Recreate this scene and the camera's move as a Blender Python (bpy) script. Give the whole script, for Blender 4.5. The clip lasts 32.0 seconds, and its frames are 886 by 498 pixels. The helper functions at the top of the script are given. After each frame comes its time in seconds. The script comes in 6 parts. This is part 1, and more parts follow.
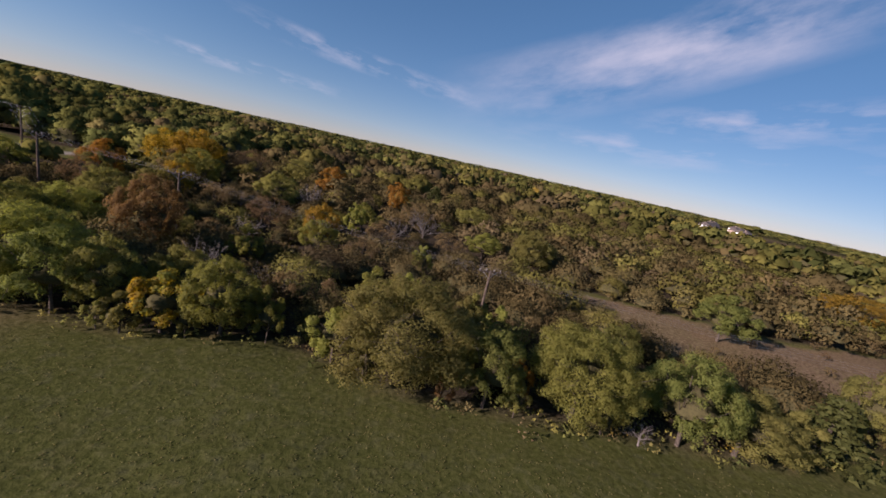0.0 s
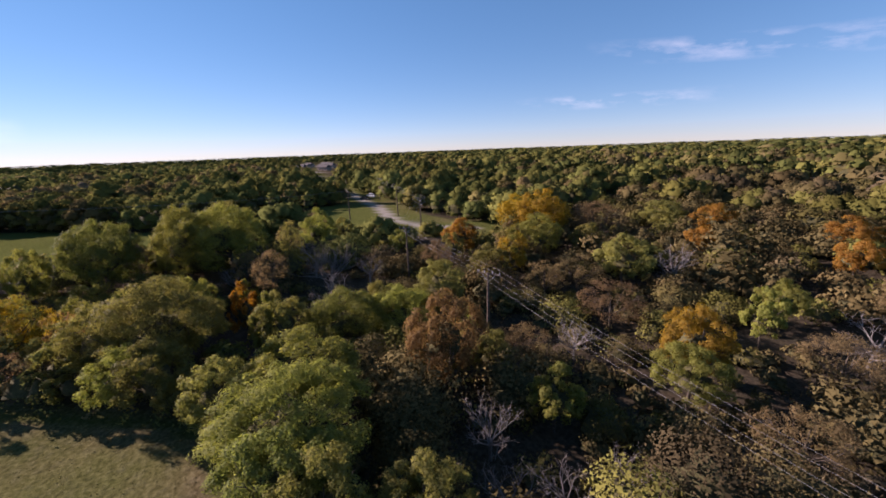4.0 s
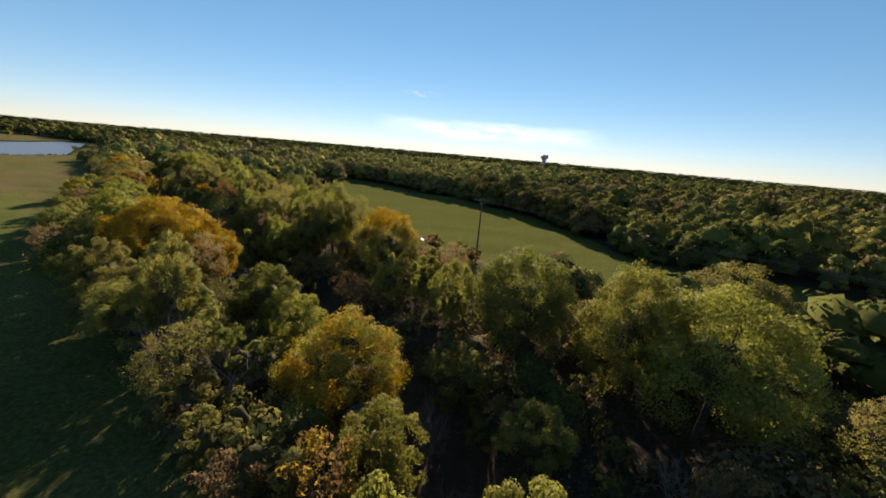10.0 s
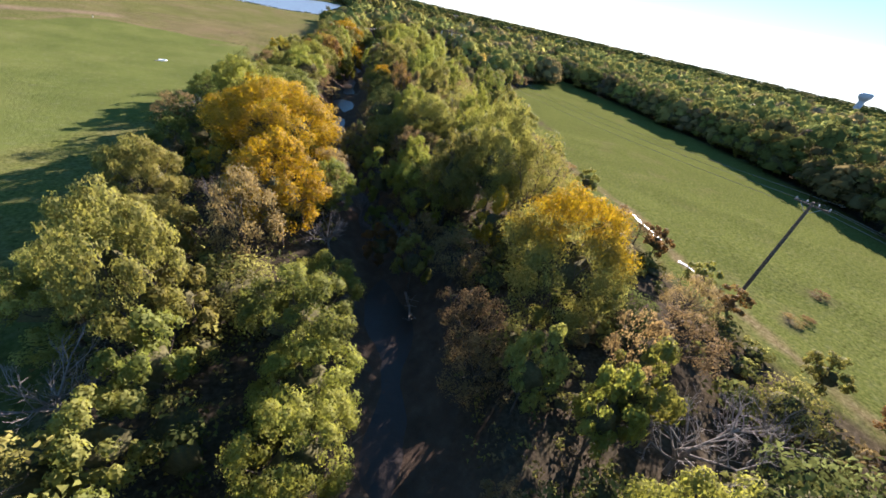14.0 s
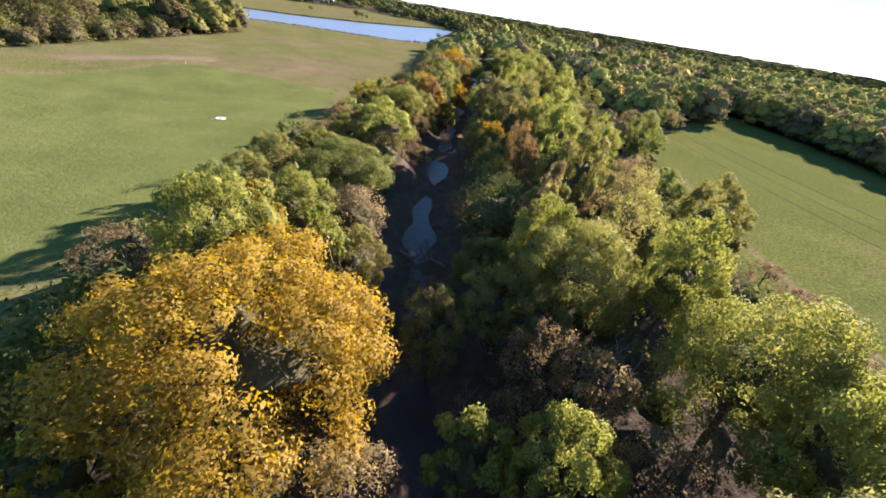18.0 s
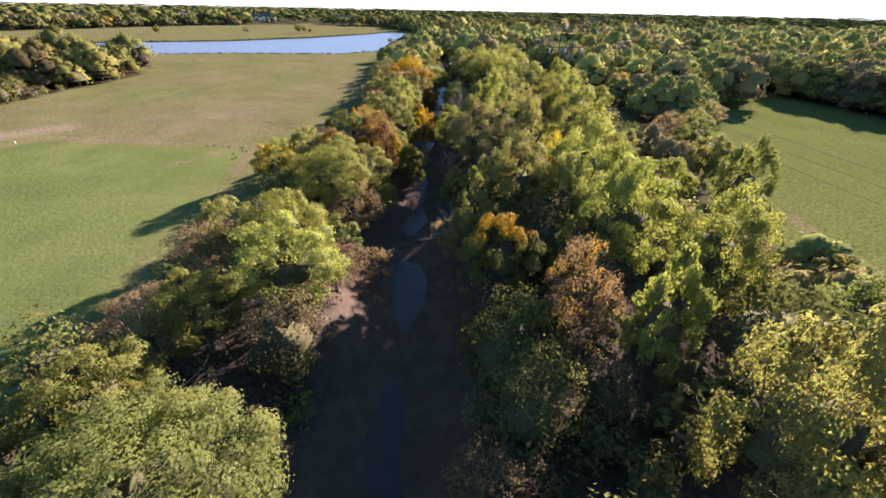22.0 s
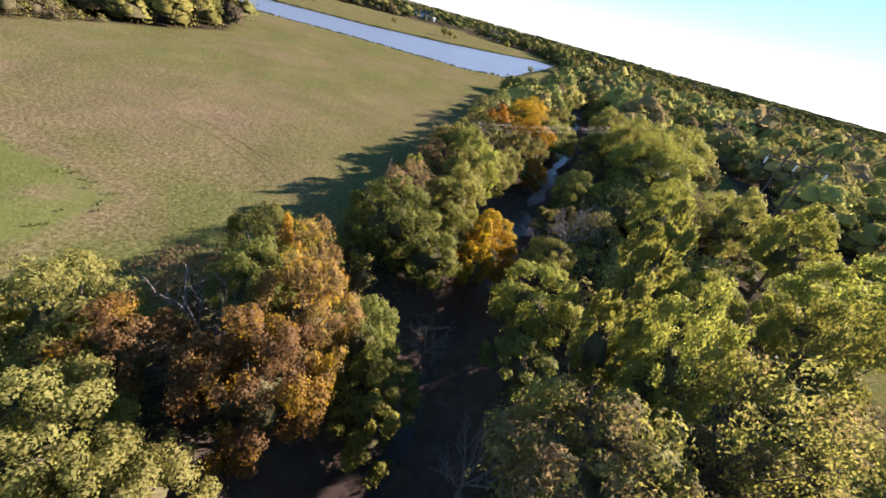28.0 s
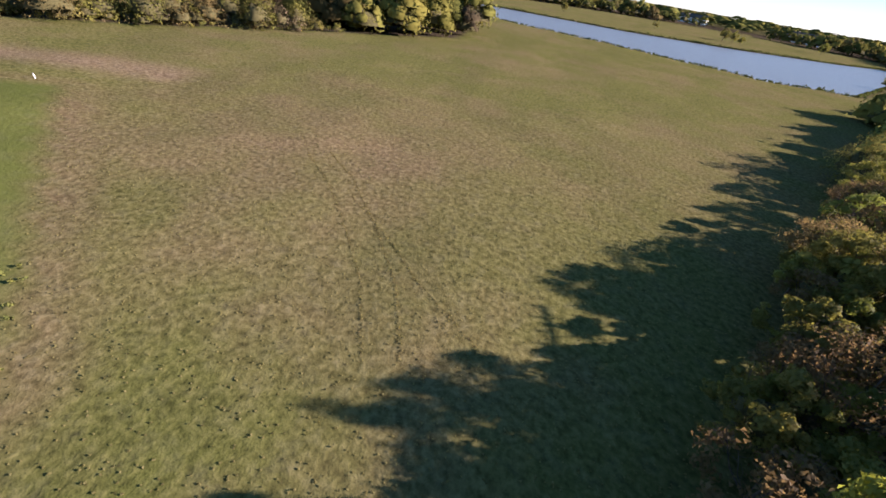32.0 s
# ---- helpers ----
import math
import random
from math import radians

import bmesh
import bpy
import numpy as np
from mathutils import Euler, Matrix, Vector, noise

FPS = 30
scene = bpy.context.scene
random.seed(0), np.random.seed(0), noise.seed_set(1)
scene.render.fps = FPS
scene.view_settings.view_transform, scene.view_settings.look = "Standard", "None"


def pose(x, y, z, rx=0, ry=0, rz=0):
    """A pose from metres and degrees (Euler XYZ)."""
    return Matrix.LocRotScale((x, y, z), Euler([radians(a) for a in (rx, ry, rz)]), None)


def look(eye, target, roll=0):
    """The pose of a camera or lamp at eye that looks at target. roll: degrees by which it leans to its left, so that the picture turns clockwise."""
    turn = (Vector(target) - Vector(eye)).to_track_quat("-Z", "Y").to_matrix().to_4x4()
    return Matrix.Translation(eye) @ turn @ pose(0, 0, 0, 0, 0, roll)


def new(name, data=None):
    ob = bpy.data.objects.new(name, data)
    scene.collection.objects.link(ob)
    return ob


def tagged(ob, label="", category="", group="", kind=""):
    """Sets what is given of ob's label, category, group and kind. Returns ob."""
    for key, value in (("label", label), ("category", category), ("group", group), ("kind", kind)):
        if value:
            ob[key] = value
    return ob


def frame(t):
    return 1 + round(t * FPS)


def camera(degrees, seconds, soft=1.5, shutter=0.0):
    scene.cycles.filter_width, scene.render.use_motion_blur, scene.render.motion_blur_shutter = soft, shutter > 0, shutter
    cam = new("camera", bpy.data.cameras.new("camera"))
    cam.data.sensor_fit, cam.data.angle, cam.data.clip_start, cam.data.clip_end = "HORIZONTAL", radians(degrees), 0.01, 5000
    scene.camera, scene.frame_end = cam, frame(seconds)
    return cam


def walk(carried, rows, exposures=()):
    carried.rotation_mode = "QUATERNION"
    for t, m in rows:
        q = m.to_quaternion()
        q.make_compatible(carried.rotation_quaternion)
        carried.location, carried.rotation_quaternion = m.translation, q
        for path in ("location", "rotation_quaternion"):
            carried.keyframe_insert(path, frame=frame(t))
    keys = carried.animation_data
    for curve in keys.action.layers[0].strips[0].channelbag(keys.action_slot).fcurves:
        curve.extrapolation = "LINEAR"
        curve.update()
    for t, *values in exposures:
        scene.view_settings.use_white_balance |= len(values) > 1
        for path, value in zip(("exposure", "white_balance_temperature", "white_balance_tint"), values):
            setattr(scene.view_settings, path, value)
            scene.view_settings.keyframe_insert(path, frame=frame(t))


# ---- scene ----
cam = camera(99.55, 32.0, 1.7)
# seconds, eye, heading (to the left from +y), pitch, lean
ROWS = [
    (0.0, 0.01, 0.08, 15.55, -3.13, -13.54, 12.56),
    (0.5, 0.56, 3.33, 15.83, 4.85, -13.66, 12.20),
    (1.0, 0.54, 6.55, 16.14, 11.69, -13.80, 12.76),
    (1.5, 0.07, 9.54, 16.47, 19.03, -13.71, 10.62),
    (2.0, -0.75, 12.31, 16.86, 27.22, -13.87, 10.96),
    (2.5, -1.82, 14.68, 17.32, 36.28, -14.08, 8.71),
    (3.0, -3.28, 16.82, 17.73, 42.78, -14.25, 2.91),
    (3.5, -5.13, 18.84, 17.96, 46.84, -14.58, -0.71),
    (5.5, -13.03, 25.50, 19.33, 65.64, -15.07, 0.23),
    (6.0, -16.13, 26.73, 19.31, 72.56, -15.13, 0.94),
    (6.5, -19.31, 27.68, 19.31, 79.31, -15.07, 1.07),
    (7.0, -22.47, 28.45, 19.17, 85.98, -15.00, 3.39),
    (7.5, -25.81, 28.87, 19.10, 92.40, -14.85, 6.16),
    (8.0, -29.20, 28.86, 19.00, 99.44, -14.67, 8.70),
    (8.5, -32.52, 28.43, 18.95, 106.12, -14.64, 8.93),
    (9.0, -35.80, 27.65, 18.88, 110.29, -14.59, 6.75),
    (9.5, -39.02, 26.55, 18.73, 114.50, -14.50, 5.58),
    (10.0, -42.08, 25.12, 18.64, 118.55, -14.44, 4.99),
    (10.5, -45.10, 23.50, 18.68, 122.45, -14.45, 5.33),
    (11.0, -47.97, 21.75, 18.66, 126.40, -14.45, 5.20),
    (11.5, -50.71, 19.83, 18.58, 130.09, -14.30, 5.42),
    (12.0, -53.26, 17.69, 18.43, 133.94, -14.25, 6.15),
    (12.5, -55.71, 15.53, 18.34, 136.92, -24.59, 6.77),
    (13.0, -58.05, 13.08, 18.37, 138.69, -32.52, 8.16),
    (13.5, -60.22, 10.67, 18.41, 141.37, -32.49, 9.92),
    (14.0, -62.12, 8.19, 18.43, 144.57, -32.33, 13.08),
    (14.5, -63.84, 5.77, 18.52, 149.72, -32.34, 12.18),
    (16.5, -67.63, -9.95, 18.77, 158.38, -32.80, 7.01),
    (17.0, -69.00, -13.44, 18.72, 159.31, -32.77, 7.04),
    (17.5, -70.41, -16.90, 18.67, 159.99, -32.67, 8.81),
    (18.0, -71.69, -20.49, 18.57, 161.05, -32.63, 9.33),
    (18.5, -72.96, -24.10, 18.57, 163.17, -32.60, 8.55),
    (19.0, -74.07, -27.70, 18.57, 162.45, -32.56, 9.56),
    (19.5, -75.05, -31.34, 18.57, 162.49, -32.61, 9.52),
    (20.0, -76.08, -34.81, 18.49, 162.97, -32.58, 8.35),
    (20.5, -77.06, -38.37, 18.39, 162.55, -32.80, 2.28),
    (21.0, -78.13, -41.91, 18.32, 158.57, -32.76, -1.20),
    (21.5, -79.43, -45.43, 18.25, 157.94, -32.70, 1.17),
    (22.0, -80.76, -48.98, 18.20, 159.12, -32.67, 1.14),
    (22.5, -82.14, -52.59, 18.12, 159.69, -32.72, 0.27),
    (23.0, -83.46, -55.92, 18.09, 160.55, -32.71, -0.45),
    (23.5, -84.79, -59.30, 18.03, 161.10, -32.69, -1.65),
    (24.0, -86.15, -62.66, 17.92, 161.12, -32.68, -1.42),
    (24.5, -87.51, -65.93, 17.82, 161.45, -32.75, -0.27),
    (26.5, -91.77, -77.72, 17.26, 160.93, -32.17, 4.29),
    (27.0, -92.72, -80.43, 17.32, 163.43, -32.14, 8.18),
    (27.5, -93.52, -83.21, 17.26, 167.55, -31.99, 10.98),
    (28.0, -94.16, -86.12, 17.28, 172.82, -31.74, 15.49),
    (28.5, -94.39, -89.21, 17.22, 178.89, -31.41, 20.14),
    (29.0, -94.35, -92.29, 17.15, 187.35, -31.11, 23.23),
    (29.5, -93.83, -95.48, 17.00, 195.48, -31.44, 22.89),
    (30.0, -92.83, -98.74, 16.67, 200.39, -32.35, 21.58),
    (30.5, -91.62, -102.11, 15.80, 202.03, -35.51, 21.94),
    (31.0, -90.04, -105.62, 14.60, 203.78, -35.54, 22.44),
    (31.5, -88.13, -109.28, 13.51, 206.84, -35.68, 19.62),
    (32.0, -86.66, -112.89, 12.02, 207.08, -36.45, 9.44),
]


def flight(t, x, y, z, heading, pitch, lean):
    h, p = radians(heading), radians(pitch)
    way = Vector((-math.sin(h) * math.cos(p), math.cos(h) * math.cos(p), math.sin(p)))
    eye = Vector((x, y, z))
    return t, look(eye, eye + way * 10, lean)


EXPOSURES = [(0.0, 0.72, 5900, 33), (2.0, 1.04, 5830, 36), (3.5, 1.26, 5830, 38), (6.0, 1.3, 6080, 21), (11.9, 1.32, 6400, 19), (12.8, 2.46, 5630, 21), (14.0, 2.38, 5580, 20), (16.5, 2.54, 5500, 23), (20.0, 2.44, 5570, 29), (24.0, 2.52, 5570, 29), (26.5, 2.45, 5680, 28), (28.5, 2.22, 5770, 29), (32.0, 1.88, 5900, 28)]
walk(cam, [flight(*row) for row in ROWS], EXPOSURES)

# ---- sky and sun ----
SUN_AZ, SUN_EL = -151.0, 20.0
world = bpy.data.worlds.new("sky")
scene.world = world
world.use_nodes = True
wn = world.node_tree.nodes
sky = wn.new("ShaderNodeTexSky")
sky.sky_type = "NISHITA"
sky.sun_disc = False
sky.sun_elevation = radians(SUN_EL)
sky.sun_rotation = radians(90.0 - SUN_AZ)
sky.altitude = 200.0
sky.air_density, sky.dust_density, sky.ozone_density = 0.75, 0.0, 2.5
wn["Background"].inputs["Strength"].default_value = 0.094
even = wn.new("ShaderNodeGamma")
even.inputs["Gamma"].default_value = 0.62
deeper = wn.new("ShaderNodeHueSaturation")
deeper.inputs["Saturation"].default_value = 1.4
deeper.inputs["Hue"].default_value = 0.488
world.node_tree.links.new(sky.outputs[0], even.inputs["Color"])
world.node_tree.links.new(even.outputs[0], deeper.inputs["Color"])
aloft = wn.new("ShaderNodeSeparateXYZ")
world.node_tree.links.new(wn.new("ShaderNodeTexCoord").outputs["Generated"], aloft.inputs[0])
fall = wn.new("ShaderNodeMapRange")
fall.interpolation_type = "SMOOTHSTEP"
for socket, number in (("From Min", 0.42), ("From Max", 0.92), ("To Min", 1.0), ("To Max", 0.62)):
    fall.inputs[socket].default_value = number
world.node_tree.links.new(aloft.outputs["Z"], fall.inputs["Value"])
zenith = wn.new("ShaderNodeVectorMath")
zenith.operation = "SCALE"
world.node_tree.links.new(deeper.outputs[0], zenith.inputs[0])
world.node_tree.links.new(fall.outputs[0], zenith.inputs["Scale"])
world.node_tree.links.new(zenith.outputs[0], wn["Background"].inputs["Color"])
sun_data = bpy.data.lights.new("sun", "SUN")
sun_data.energy, sun_data.angle, sun_data.color = 5.0, radians(0.6), (1.0, 0.855, 0.69)
sun_way = Vector((math.cos(radians(SUN_AZ)) * math.cos(radians(SUN_EL)), math.sin(radians(SUN_AZ)) * math.cos(radians(SUN_EL)), math.sin(radians(SUN_EL))))
sun_ob = new("sun", sun_data)
sun_ob.matrix_world = look(sun_way * 100, (0, 0, 0))


# ---- materials ----
def shader(name):
    mat = bpy.data.materials.new(name)
    mat.use_nodes = True
    tree = mat.node_tree
    return mat, tree.nodes, tree.links, tree.nodes["Principled BSDF"]


def noise_node(nodes, links, coords, scale, detail=4.0, rough=0.55):
    n = nodes.new("ShaderNodeTexNoise")
    n.inputs["Scale"].default_value, n.inputs["Detail"].default_value, n.inputs["Roughness"].default_value = scale, detail, rough
    links.new(coords, n.inputs["Vector"])
    return n.outputs["Fac"]


def ramp(nodes, links, fac, stops):
    r = nodes.new("ShaderNodeValToRGB")
    while len(r.color_ramp.elements) < len(stops):
        r.color_ramp.elements.new(0.5)
    for e, (p, c) in zip(r.color_ramp.elements, stops):
        e.position, e.color = p, (*c, 1)
    links.new(fac, r.inputs[0])
    return r.outputs["Color"]


def mix(nodes, links, fac, a, b, mode="MIX"):
    m = nodes.new("ShaderNodeMix")
    m.data_type, m.blend_type = "RGBA", mode
    for socket, v in ((m.inputs["Factor"], fac), (m.inputs["A"], a), (m.inputs["B"], b)):
        if isinstance(v, (int, float)):
            socket.default_value = v
        elif isinstance(v, tuple):
            socket.default_value = (*v, 1)
        else:
            links.new(v, socket)
    return m.outputs["Result"]


def maths(nodes, links, op, a, b=0.0, clamp=False):
    m = nodes.new("ShaderNodeMath")
    m.operation, m.use_clamp = op, clamp
    for socket, v in zip(m.inputs, (a, b)):
        if isinstance(v, (int, float)):
            socket.default_value = v
        else:
            links.new(v, socket)
    return m.outputs[0]


def relief(nodes, links, bsdf, height, strength, distance):
    b = nodes.new("ShaderNodeBump")
    b.inputs["Strength"].default_value, b.inputs["Distance"].default_value = strength, distance
    links.new(height, b.inputs["Height"])
    links.new(b.outputs[0], bsdf.inputs["Normal"])


def leaf_material(name, palette, second=None, share=0.4, crest=False, through_light=0.55):
    """Foliage: colour varies leaf by leaf and tree by tree, and sunlight comes through; a second palette shows in patches, or towards the crest."""
    mat, nodes, links, bsdf = shader(name)
    geo, info = nodes.new("ShaderNodeNewGeometry"), nodes.new("ShaderNodeObjectInfo")
    pos = geo.outputs["Position"]
    patch = noise_node(nodes, links, pos, 0.55, 2.0)
    v = maths(nodes, links, "MULTIPLY_ADD", geo.outputs["Random Per Island"], 0.34)
    v.node.inputs[2].default_value = 0.04
    v = maths(nodes, links, "ADD", v, maths(nodes, links, "MULTIPLY", patch, 0.6), True)
    colour = ramp(nodes, links, v, list(zip((0.0, 0.5, 1.0), palette)))
    if second:
        other = ramp(nodes, links, v, list(zip((0.0, 0.5, 1.0), second)))
        spread = noise_node(nodes, links, pos, 0.5, 3.0, 0.6)
        spread = maths(nodes, links, "ADD", spread, maths(nodes, links, "MULTIPLY", geo.outputs["Random Per Island"], 0.10))
        if crest:
            up = nodes.new("ShaderNodeSeparateXYZ")
            links.new(nodes.new("ShaderNodeTexCoord").outputs["Generated"], up.inputs[0])
            spread = maths(nodes, links, "ADD", maths(nodes, links, "MULTIPLY", spread, 0.5), maths(nodes, links, "SUBTRACT", maths(nodes, links, "MULTIPLY", up.outputs["Z"], 0.9), 0.32))
        part_of = maths(nodes, links, "MULTIPLY", maths(nodes, links, "SUBTRACT", spread, 0.74 - 0.48 * share), 7.0, True)
        colour = mix(nodes, links, part_of, colour, other)
    hsv = nodes.new("ShaderNodeHueSaturation")
    hue = maths(nodes, links, "MULTIPLY_ADD", info.outputs["Random"], 0.022)
    hue.node.inputs[2].default_value = 0.489
    val = maths(nodes, links, "MULTIPLY_ADD", info.outputs["Random"], 0.36)
    val.node.inputs[2].default_value = 0.82
    links.new(hue, hsv.inputs["Hue"])
    links.new(val, hsv.inputs["Value"])
    links.new(colour, hsv.inputs["Color"])
    links.new(hsv.outputs[0], bsdf.inputs["Base Color"])
    bsdf.inputs["Roughness"].default_value = 0.7
    bsdf.inputs["Specular IOR Level"].default_value = 0.1
    glow = nodes.new("ShaderNodeBsdfTranslucent")
    deep = nodes.new("ShaderNodeHueSaturation")
    deep.inputs["Saturation"].default_value, deep.inputs["Value"].default_value = 1.12, 1.06
    links.new(hsv.outputs[0], deep.inputs["Color"])
    links.new(deep.outputs[0], glow.inputs["Color"])
    both = nodes.new("ShaderNodeMixShader")
    both.inputs[0].default_value = through_light
    links.new(bsdf.outputs[0], both.inputs[1])
    links.new(glow.outputs[0], both.inputs[2])
    links.new(both.outputs[0], nodes["Material Output"].inputs["Surface"])
    return mat


TONES = {
    "green": ((0.091, 0.107, 0.027), (0.169, 0.181, 0.044), (0.272, 0.262, 0.071)),
    "dark": ((0.050, 0.059, 0.015), (0.115, 0.123, 0.029), (0.239, 0.225, 0.060)),
    "olive": ((0.108, 0.108, 0.032), (0.216, 0.202, 0.054), (0.319, 0.276, 0.085)),
    "lime": ((0.114, 0.122, 0.028), (0.233, 0.232, 0.051), (0.315, 0.288, 0.077)),
    "yellow": ((0.150, 0.100, 0.019), (0.330, 0.221, 0.032), (0.425, 0.292, 0.054)),
    "orange": ((0.150, 0.080, 0.020), (0.347, 0.191, 0.038), (0.486, 0.308, 0.069)),
    "rust": ((0.092, 0.054, 0.028), (0.187, 0.115, 0.045), (0.280, 0.189, 0.081)),
    "tan": ((0.118, 0.082, 0.043), (0.208, 0.148, 0.067), (0.304, 0.220, 0.104)),
}
LEAVES = {kind: leaf_material("leaves_" + kind, tones) for kind, tones in TONES.items()}
for kind, first, other, share, crest in (
        ("yellowish", "lime", "yellow", 0.58, False), ("goldtop", "olive", "yellow", 0.52, True), ("tanyellow", "olive", "tan", 0.5, False),
        ("greenyellow", "green", "yellow", 0.40, True), ("rustyellow", "tan", "yellow", 0.4, False), ("rusttan", "tan", "rust", 0.25, False), ("amber", "rust", "yellow", 0.42, False), ("olive_thin", "olive", "tan", 0.3, False)):
    LEAVES[kind] = leaf_material("leaves_" + kind, TONES[first], TONES[other], share, crest)
LEAVES["tuft"] = leaf_material("meadow_grass", ((0.15, 0.135, 0.050), (0.21, 0.19, 0.072), (0.30, 0.26, 0.12)), through_light=0.5)
LEAVES["cedar"] = leaf_material("needles_cedar", ((0.028, 0.034, 0.009), (0.056, 0.062, 0.016), (0.100, 0.100, 0.028)), through_light=0.15)


def bark_material(name, dark, light):
    mat, nodes, links, bsdf = shader(name)
    pos = nodes.new("ShaderNodeNewGeometry").outputs["Position"]
    n = noise_node(nodes, links, pos, 6.0, 6.0)
    links.new(ramp(nodes, links, n, [(0.3, dark), (0.7, light)]), bsdf.inputs["Base Color"])
    bsdf.inputs["Roughness"].default_value = 0.95
    bsdf.inputs["Specular IOR Level"].default_value = 0.06
    relief(nodes, links, bsdf, n, 0.6, 0.03)
    return mat


BARK = bark_material("bark_dark", (0.045, 0.036, 0.028), (0.13, 0.105, 0.08))
# Crown cores: shade between the leaves is put into this dark twig colour.
TWIG_SHADE = bark_material("inner_twig_shade", (0.050, 0.045, 0.020), (0.092, 0.082, 0.036))
TWIG = bark_material("bark_grey_twigs", (0.115, 0.098, 0.086), (0.255, 0.226, 0.200))
POLE_WOOD = bark_material("weathered_pole_wood", (0.06, 0.045, 0.035), (0.14, 0.11, 0.085))


def woods_material():
    """Far foliage: every tree has a tint of its own, every leaf a shade."""
    mat, nodes, links, bsdf = shader("far_foliage")
    geo = nodes.new("ShaderNodeNewGeometry")
    att = nodes.new("ShaderNodeAttribute")
    att.attribute_name = "tint"
    base = ramp(nodes, links, att.outputs["Fac"], [
        (0.0, (0.084, 0.098, 0.029)), (0.22, (0.126, 0.132, 0.036)), (0.42, (0.174, 0.170, 0.043)), (0.58, (0.222, 0.198, 0.048)),
        (0.72, (0.168, 0.134, 0.054)), (0.84, (0.175, 0.128, 0.052)), (0.93, (0.150, 0.122, 0.082)), (1.0, (0.348, 0.240, 0.038))])
    shade = maths(nodes, links, "MULTIPLY_ADD", geo.outputs["Random Per Island"], 0.24)
    shade.node.inputs[2].default_value = 0.88
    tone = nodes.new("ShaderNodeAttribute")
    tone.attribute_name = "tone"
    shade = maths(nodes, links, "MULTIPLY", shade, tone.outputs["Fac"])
    scaled = nodes.new("ShaderNodeVectorMath")
    scaled.operation = "SCALE"
    links.new(base, scaled.inputs[0])
    links.new(shade, scaled.inputs["Scale"])
    links.new(scaled.outputs[0], bsdf.inputs["Base Color"])
    bsdf.inputs["Roughness"].default_value = 0.9
    bsdf.inputs["Specular IOR Level"].default_value = 0.0
    glow = nodes.new("ShaderNodeBsdfTranslucent")
    links.new(scaled.outputs[0], glow.inputs["Color"])
    both = nodes.new("ShaderNodeMixShader")
    both.inputs[0].default_value = 0.22
    links.new(bsdf.outputs[0], both.inputs[1])
    links.new(glow.outputs[0], both.inputs[2])
    links.new(both.outputs[0], nodes["Material Output"].inputs["Surface"])
    return mat


WOODS = woods_material()


